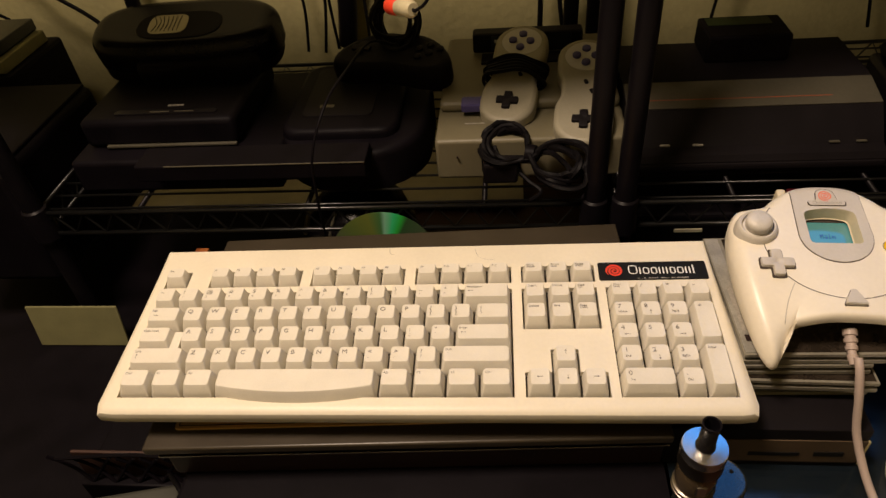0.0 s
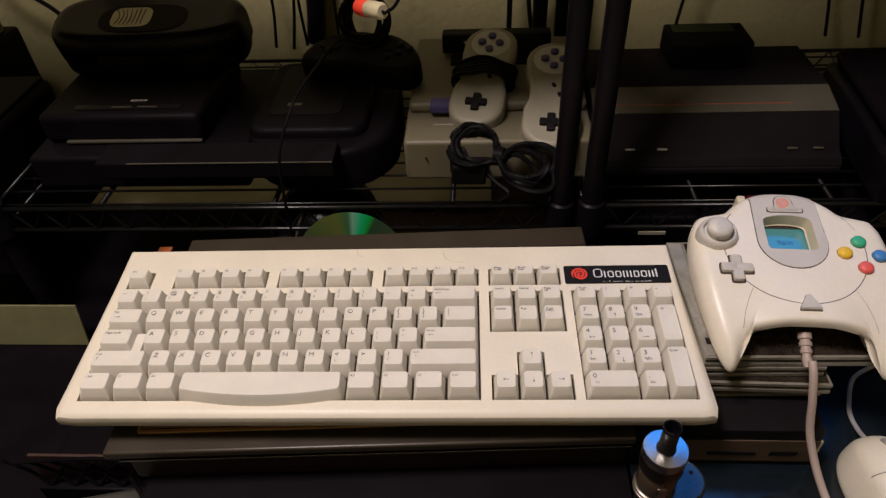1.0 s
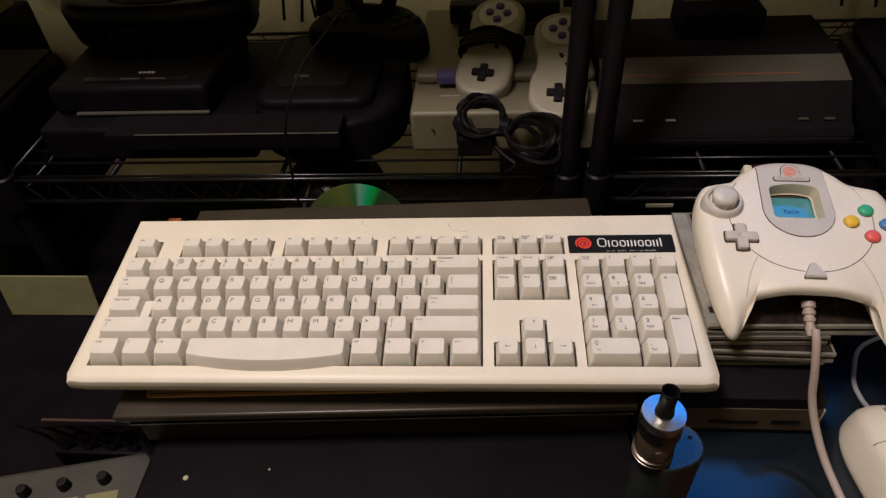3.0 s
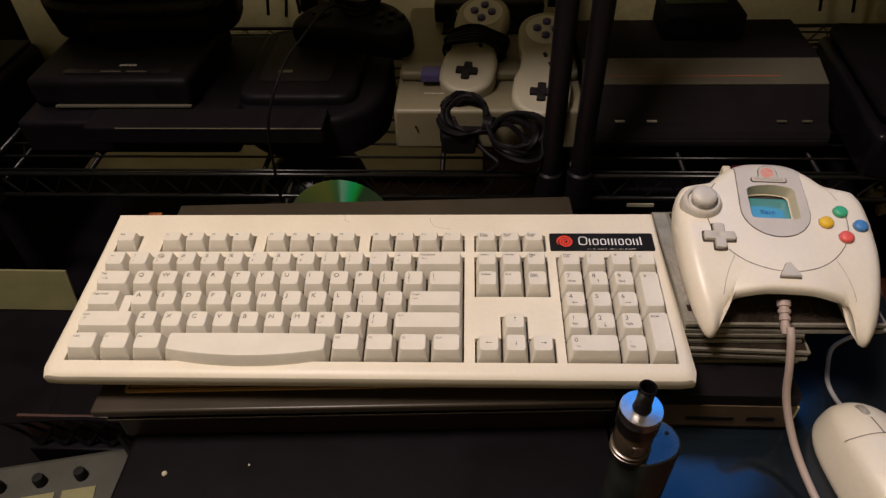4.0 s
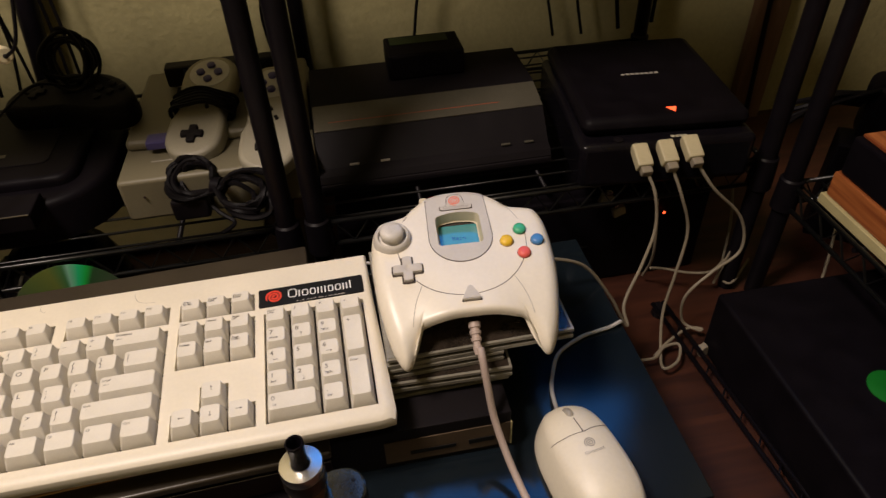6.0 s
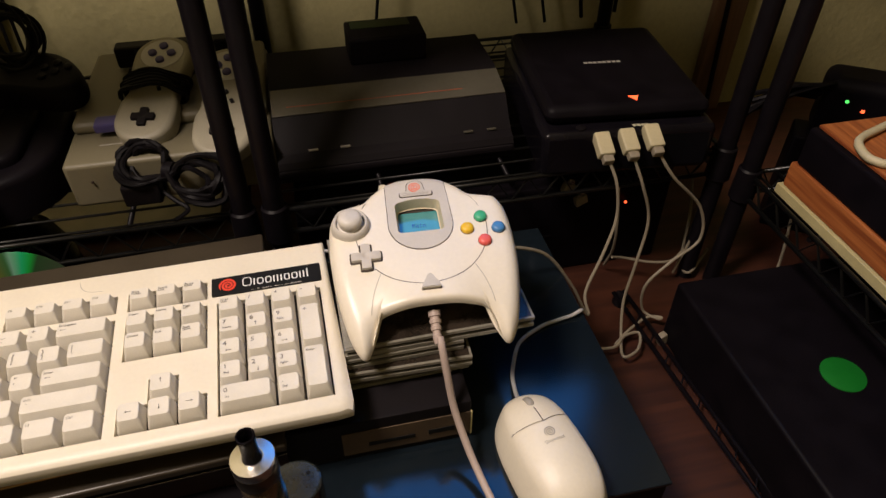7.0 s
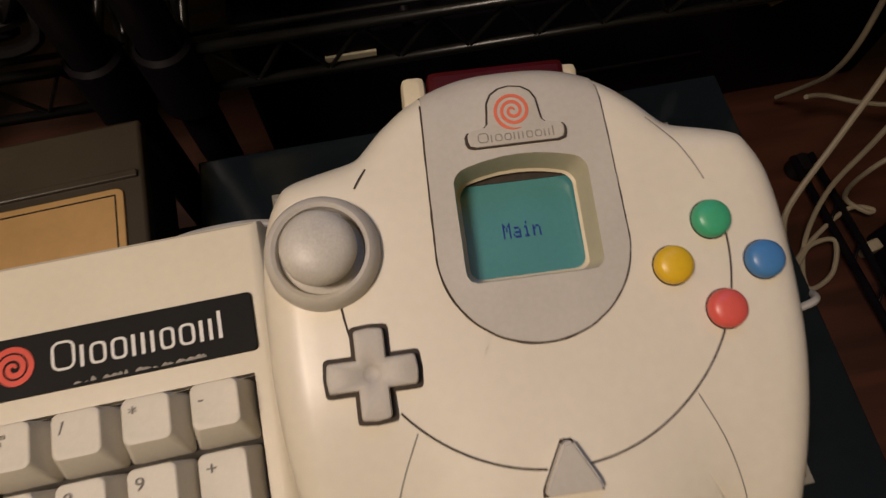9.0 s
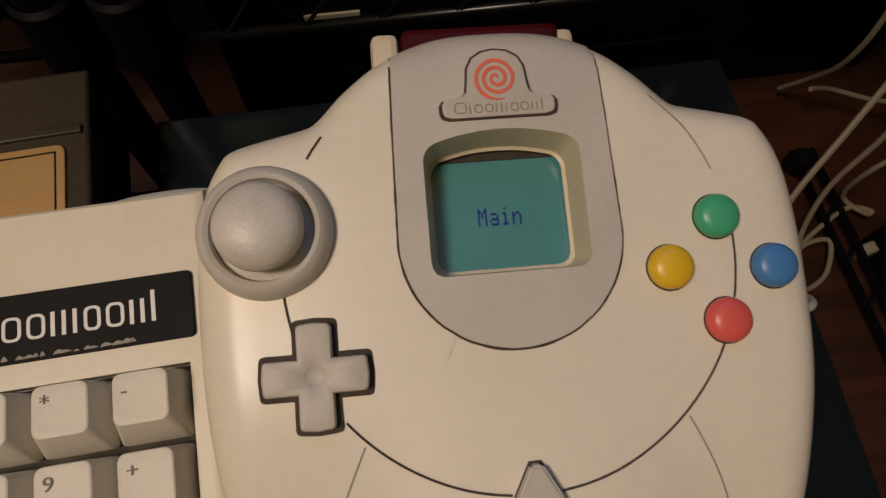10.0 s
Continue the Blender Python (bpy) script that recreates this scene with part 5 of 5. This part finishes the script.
# fixed ramp: rainbow reflection and bright green streak painted as base colour
for pos, col in ((0.02, (0.10, 0.10, 0.10)), (0.60, (0.10, 0.14, 0.08)), (0.672, (0.05, 0.13, 0.05)), (0.690, (0.02, 0.70, 0.10)), (0.712, (0.03, 0.85, 0.34)), (0.738, (0.34, 0.80, 0.55)), (0.752, (0.08, 0.26, 0.09)), (0.79, (0.22, 0.27, 0.06)), (0.86, (0.15, 0.22, 0.06)), (0.95, (0.10, 0.10, 0.10))):
    el = ramp.color_ramp.elements.new(pos)
    el.color = (*col, 1)
nt.links.new(ramp.outputs[0], b.inputs["Base Color"])
b.inputs["Metallic"].default_value, b.inputs["Roughness"].default_value = 0.6, 0.35
part("plate", ring(0.0075, 0.060, 0.0, 0.0012, 64), DISC, disc)

dome = thing("speaker", "glossy black domed speaker with a worn chrome trim", "speaker", pose(0.102, 0.338, GROUND))
DOME = [(0.060, 0.0), (0.067, 0.012), (0.069, 0.070), (0.066, 0.105), (0.056, 0.133), (0.040, 0.149), (0.020, 0.157), (0.001, 0.159)]
part("shell", lathe(DOME, 40), GLOSS_BLACK, dome)
for turn in (196, 246):
    c, n = math.cos(radians(turn)), math.sin(radians(turn))
    part("trim", tube([((r + 0.0005) * c, (r + 0.0005) * n, z) for r, z in DOME[3:6]], 0.0042 if turn == 196 else 0.0018, 8), SILVER, dome, "worn chrome trim")

# ---- right-hand side: box with a green jewel, woodgrain box, power brick ----
xbox = thing("game_console", "large black game console with a round green jewel", "game console", pose(0.897, 0.021, -0.203, 0, 0, 0))
part("body", box(-0.092, 0.190, -0.170, 0.150, -0.017, 0.070, 0.004, 3), BLACK, xbox)
part("green_jewel", lathe([(0.0205, 0.069), (0.0205, 0.0712), (0.015, 0.0722), (0.001, 0.0724)], 40), DISC_GREEN, xbox, "round green jewel")

wbox = thing("game_console", "woodgrain and black vintage console on a cream base", "game console", pose(0.922, -0.013, -0.056))
part("base", box(-0.003, 0.30, -0.16, 0.222, 0.0, 0.0115, 0.001), CREAM, wbox, "cream cardboard base")
part("wood_front", box(0.0, 0.30, -0.158, 0.218, 0.012, 0.0405, 0.002), WOODGRAIN, wbox, "orange-brown woodgrain lower panel")
part("black_band", box(0.002, 0.30, -0.158, 0.214, 0.041, 0.0835, 0.003), BLACK, wbox, "matte black middle band")
part("wood_top", box(0.008, 0.30, -0.158, 0.210, 0.084, 0.0875, 0.001), WOODGRAIN, wbox, "woodgrain top panel")
part("dark_knob", lathe([(0.014, 0.0875), (0.014, 0.103), (0.011, 0.106), (0.001, 0.1065)], 24), material("dark_red_knob", (0.06, 0.010, 0.008), 0.4), wbox, m=pose(0.085, 0.15, 0))
tagged(part("cable", tube([(1.10, 0.190, 0.038), (1.02, 0.184, 0.037), (0.974, 0.171, 0.036), (0.9425, 0.158, 0.036), (0.931, 0.140, 0.036), (0.931, 0.124, 0.036), (0.948, 0.114, 0.036), (1.02, 0.104, 0.036), (1.12, 0.115, 0.036)], 0.0040, 10), PLUG_CREAM), "thick cream cable looped on the woodgrain console", "cable")
lump = thing("power_box", "black power box with a green and a red light", "power adapter", pose(1.075, 0.300, -0.056, 0, 0, -35))
part("body", box(-0.036, 0.090, 0.0, 0.060, -0.02, 0.062, 0.014, 4), BLACK, lump)
part("stand", box(-0.05, 0.08, 0.005, 0.055, GROUND + 0.056, -0.0205, 0.003), BLACK, lump)
part("green_light", lathe([(0.0022, 0.0), (0.0018, 0.0012), (0.0003, 0.0016)], 12), LED_GREEN, lump, m=pose(-0.010, 0.0, 0.038, 90))
part("red_light", lathe([(0.0024, 0.0), (0.0020, 0.0012), (0.0003, 0.0016)], 12), LED_RED, lump, m=pose(0.010, 0.0, 0.029, 90))
for k in range(6):
    pts = [(0.915 + 0.010 * k, 0.30 + 0.012 * k, -0.045 + 0.004 * k), (0.950 + 0.008 * k, 0.33, -0.035 + 0.006 * k), (1.000, 0.325 + 0.006 * k, -0.012 + 0.008 * math.sin(k)), (1.050, 0.315 + 0.004 * k, 0.005 - 0.006 * k)]
    tagged(part("cable", tube(pts, 0.0024 + 0.0005 * (k % 3), 6), CABLE_BLACK), "dark cable running to the power box", "cable", group="tangled cables")
tagged(part("door_trim", box(1.095, 1.150, 0.640, 0.659, GROUND, 2.2, 0.003), wood("brown_trim", (0.085, 0.045, 0.024), (0.16, 0.085, 0.045), 0.5, (9, 9, 1), 5)), "brown wooden vertical trim board on the wall", "trim board", kind="structure")
tagged(part("cable", tube([(1.10, 0.635, 0.3), (1.102, 0.634, 0.1), (1.11, 0.63, -0.1), (1.125, 0.632, -0.3)], 0.004, 8), CABLE_BLACK), "black cable along the wall trim", "cable")

# lower rails and loose cables near the floor
low = thing("rack_base_shelf", "black wire base shelf low over the floor", "wire shelf")
for x in (0.0, 0.0135):
    part("rail", rod((0.8256 + x, -0.45, -0.204), (0.7715 + x, 0.235, -0.204), 0.0026), RACK, low)
for k in range(22):
    y = -0.44 + 0.031 * k
    x = 0.7815 + (0.1018 - y) * 0.079
    part("truss_wire", rod((x, y, -0.204), (x + 0.0125, y + 0.015, -0.204), 0.0011, 6), RACK, low)
for x, y in ((0.8315, -0.44), (0.779, 0.23)):
    part("foot", lathe([(0.007, GROUND), (0.009, GROUND + 0.003), (0.008, GROUND + 0.012), (0.007, -0.204)], 16), RACK, low, m=pose(x, y, 0))
LOOSE = [
    ((0.905, 0.330, -0.115), (0.895, 0.300, -0.150), (0.880, 0.270, -0.205), (0.882, 0.249, -0.205), (0.926, 0.285, -0.205)),
    ((0.890, 0.262, -0.10), (0.880, 0.262, -0.15), (0.862, 0.255, -0.205), (0.872, 0.262, -0.190), (0.90, 0.28, -0.13)),
    ((0.975, 0.225, -0.115), (0.965, 0.205, -0.165), (0.937, 0.177, -0.205), (0.878, 0.136, -0.205), (0.860, 0.122, -0.205)),
    ((0.775, 0.262, -0.170), (0.795, 0.265, -0.178), (0.825, 0.255, -0.182), (0.850, 0.250, -0.180), (0.872, 0.262, -0.176)),
    ((0.760, 0.255, -0.06), (0.764, 0.250, -0.10), (0.770, 0.255, -0.135), (0.778, 0.27, -0.17), (0.781, 0.286, -0.205)),
]
for k, line in enumerate(LOOSE):
    tagged(part("cable", tube(line, 0.0017, 8), CABLE_WHITE), "loose off-white cable hanging below the rack", "cable", group="loose pale cables")
for x, y, z_, turn in ((0.722, 0.300, -0.085, 20), (0.740, 0.300, -0.105, -15), (0.800, 0.160, -0.212, 70)):
    pl = thing("connector", "small off-white cable connector hanging below the shelf", "connector", pose(x, y, z_, 0, turn, 10), group="small connectors")
    part("housing", box(-0.008, 0.008, -0.004, 0.004, -0.006, 0.006, 0.0015), CABLE_WHITE, pl)
    part("pin", box(-0.004, 0.004, -0.002, 0.002, 0.006, 0.011, 0.0006), STEEL, pl)
tagged(part("standby_light", lathe([(0.002, 0), (0.0016, 0.001), (0.0002, 0.0014)], 10), LED_RED, m=pose(0.800, 0.300, -0.118, 90)), "small red standby light under the shelf", "light")
under = thing("set_top_box", "black electronics box under the shelf", "electronics", pose(0.66, 0.42, GROUND))
part("body", box(-0.25, 0.20, -0.115, 0.16, 0.0, 0.135, 0.004), BLACK, under)
part("front_line", box(-0.20, -0.17, -0.1165, -0.1145, 0.112, 0.116), PAPER, under)
part("front_line", box(-0.12, 0.05, -0.1165, -0.1145, 0.060, 0.062), CHARCOAL, under)

# ---- left-hand side, low down ----
# black sheet added over the lamp-lit floor so that this side stays dark
tagged(part("dark_floor_sheet", box(-1.3, 0.018, -1.0, 0.62, GROUND, GROUND + 0.008, 0.002), BLACK), "black matte sheet added over the floor to imitate shade beside the rack", "floor mat")
panel_l = thing("cardboard_sheet", "pale green cardboard sheet leaning behind the rack post", "cardboard", pose(-0.252, 0.226, -0.211, -10, 0, 0))
part("sheet", box(-0.045, 0.070, 0.0, 0.003, 0.0, 0.058, 0.001), SHEET, panel_l)
# added pale board stands in for lit wall showing between the shelf wires
pale = thing("cardboard_sheet", "pale board added for the lit wall seen under the wire shelf", "cardboard", pose(0.06, 0.46, GROUND + 0.0085))
part("sheet", box(-0.36, 0.24, 0.035, 0.19, 0.0, 0.006, 0.001), PAPER, pale)
mixer = thing("audio_mixer", "grey audio box with knobs and white label tabs", "audio mixer", pose(-0.062, -0.030, -0.125, 0, 0, 12))
part("body", box(-0.10, 0.068, -0.16, 0.018, -0.03, 0.0, 0.004), material("mixer_grey", (0.055, 0.055, 0.047), 0.5, metal=0.3, vary=0.2, scale=40), mixer)
part("stand", box(-0.09, 0.060, -0.15, 0.010, GROUND + 0.126, -0.0305, 0.002), BLACK, mixer)
for k in range(4):
    part("knob", lathe([(0.0050, 0.0), (0.0048, 0.006), (0.0040, 0.009), (0.0006, 0.0092)], 18), BADGE, mixer, m=pose(-0.065 + 0.032 * k, -0.004, 0.0))
    part("label_tab", box(-0.078 + 0.032 * k, -0.052 + 0.032 * k, -0.026, -0.015, 0.0, 0.0008), SHEET, mixer)
tagged(part("cable", tube([(0.0, -0.005, -0.10), (0.012, -0.018, -0.112), (0.020, -0.040, -0.105), (0.03, -0.055, -0.09)], 0.0022, 8), CABLE_BLACK), "black cable from the audio box", "cable")
lattice = thing("mesh_basket", "black mesh basket with a dim red lining", "basket", pose(-0.050, 0.020, -0.150))
MESH_RED = material("dim_red_mesh", (0.050, 0.020, 0.014), 0.6, vary=0.3)
for k in range(6):
    for way in (-1, 1):
        part("strand", tube([(-0.055 + 0.022 * k, 0.0, -0.012), (-0.055 + 0.022 * k + way * 0.014, 0.004, 0.006), (-0.055 + 0.022 * k + way * 0.030, 0.002, 0.026)], 0.0017, 6), BLACK, lattice)
part("hoop", tube([(-0.075, 0.0, 0.026), (0.0, 0.004, 0.028), (0.064, 0.0, 0.026)], 0.0018, 6), BLACK, lattice)
part("lining", box(-0.066, 0.060, 0.007, 0.010, -0.0110, 0.0255, 0.0008), MESH_RED, lattice, "dim red cloth lining")
part("base", box(-0.066, 0.060, -0.004, 0.09, -0.062, -0.0105, 0.002), BLACK, lattice)
# odds behind the brown console
odd = thing("wooden_block", "small orange-brown wooden block behind the console", "block", pose(-0.046, 0.232, -0.085))
part("body", box(-0.007, 0.007, -0.005, 0.005, -0.128, 0.020, 0.001), WOODGRAIN, odd)
cup = thing("glass_ornament", "small clear glass ornament catching the light", "glass", pose(0.075, 0.250, -0.075, 62, 38, 0))
part("bowl", lathe([(0.004, 0.0), (0.010, 0.006), (0.018, 0.020), (0.022, 0.040), (0.0205, 0.040), (0.016, 0.021), (0.008, 0.008), (0.001, 0.004)], 28), material("clear_glass_like", (0.12, 0.11, 0.08), 0.08, metal=0.8, vary=0.3, scale=30), cup)
part("stem", lathe([(0.006, -0.02), (0.003, -0.016), (0.0028, 0.0)], 16), STEEL, cup)
for k in range(6):
    tagged(part("nut", lathe([(0.0032, 0), (0.0034, 0.002), (0.002, 0.003)], 8), PAPER, m=pose(-0.135 + 0.008 * (k % 3) + 0.003 * math.sin(k * 3.0), 0.262 + 0.009 * (k // 3), GROUND + 0.008)), "small tan bead on a dark box", "bead", group="beads")
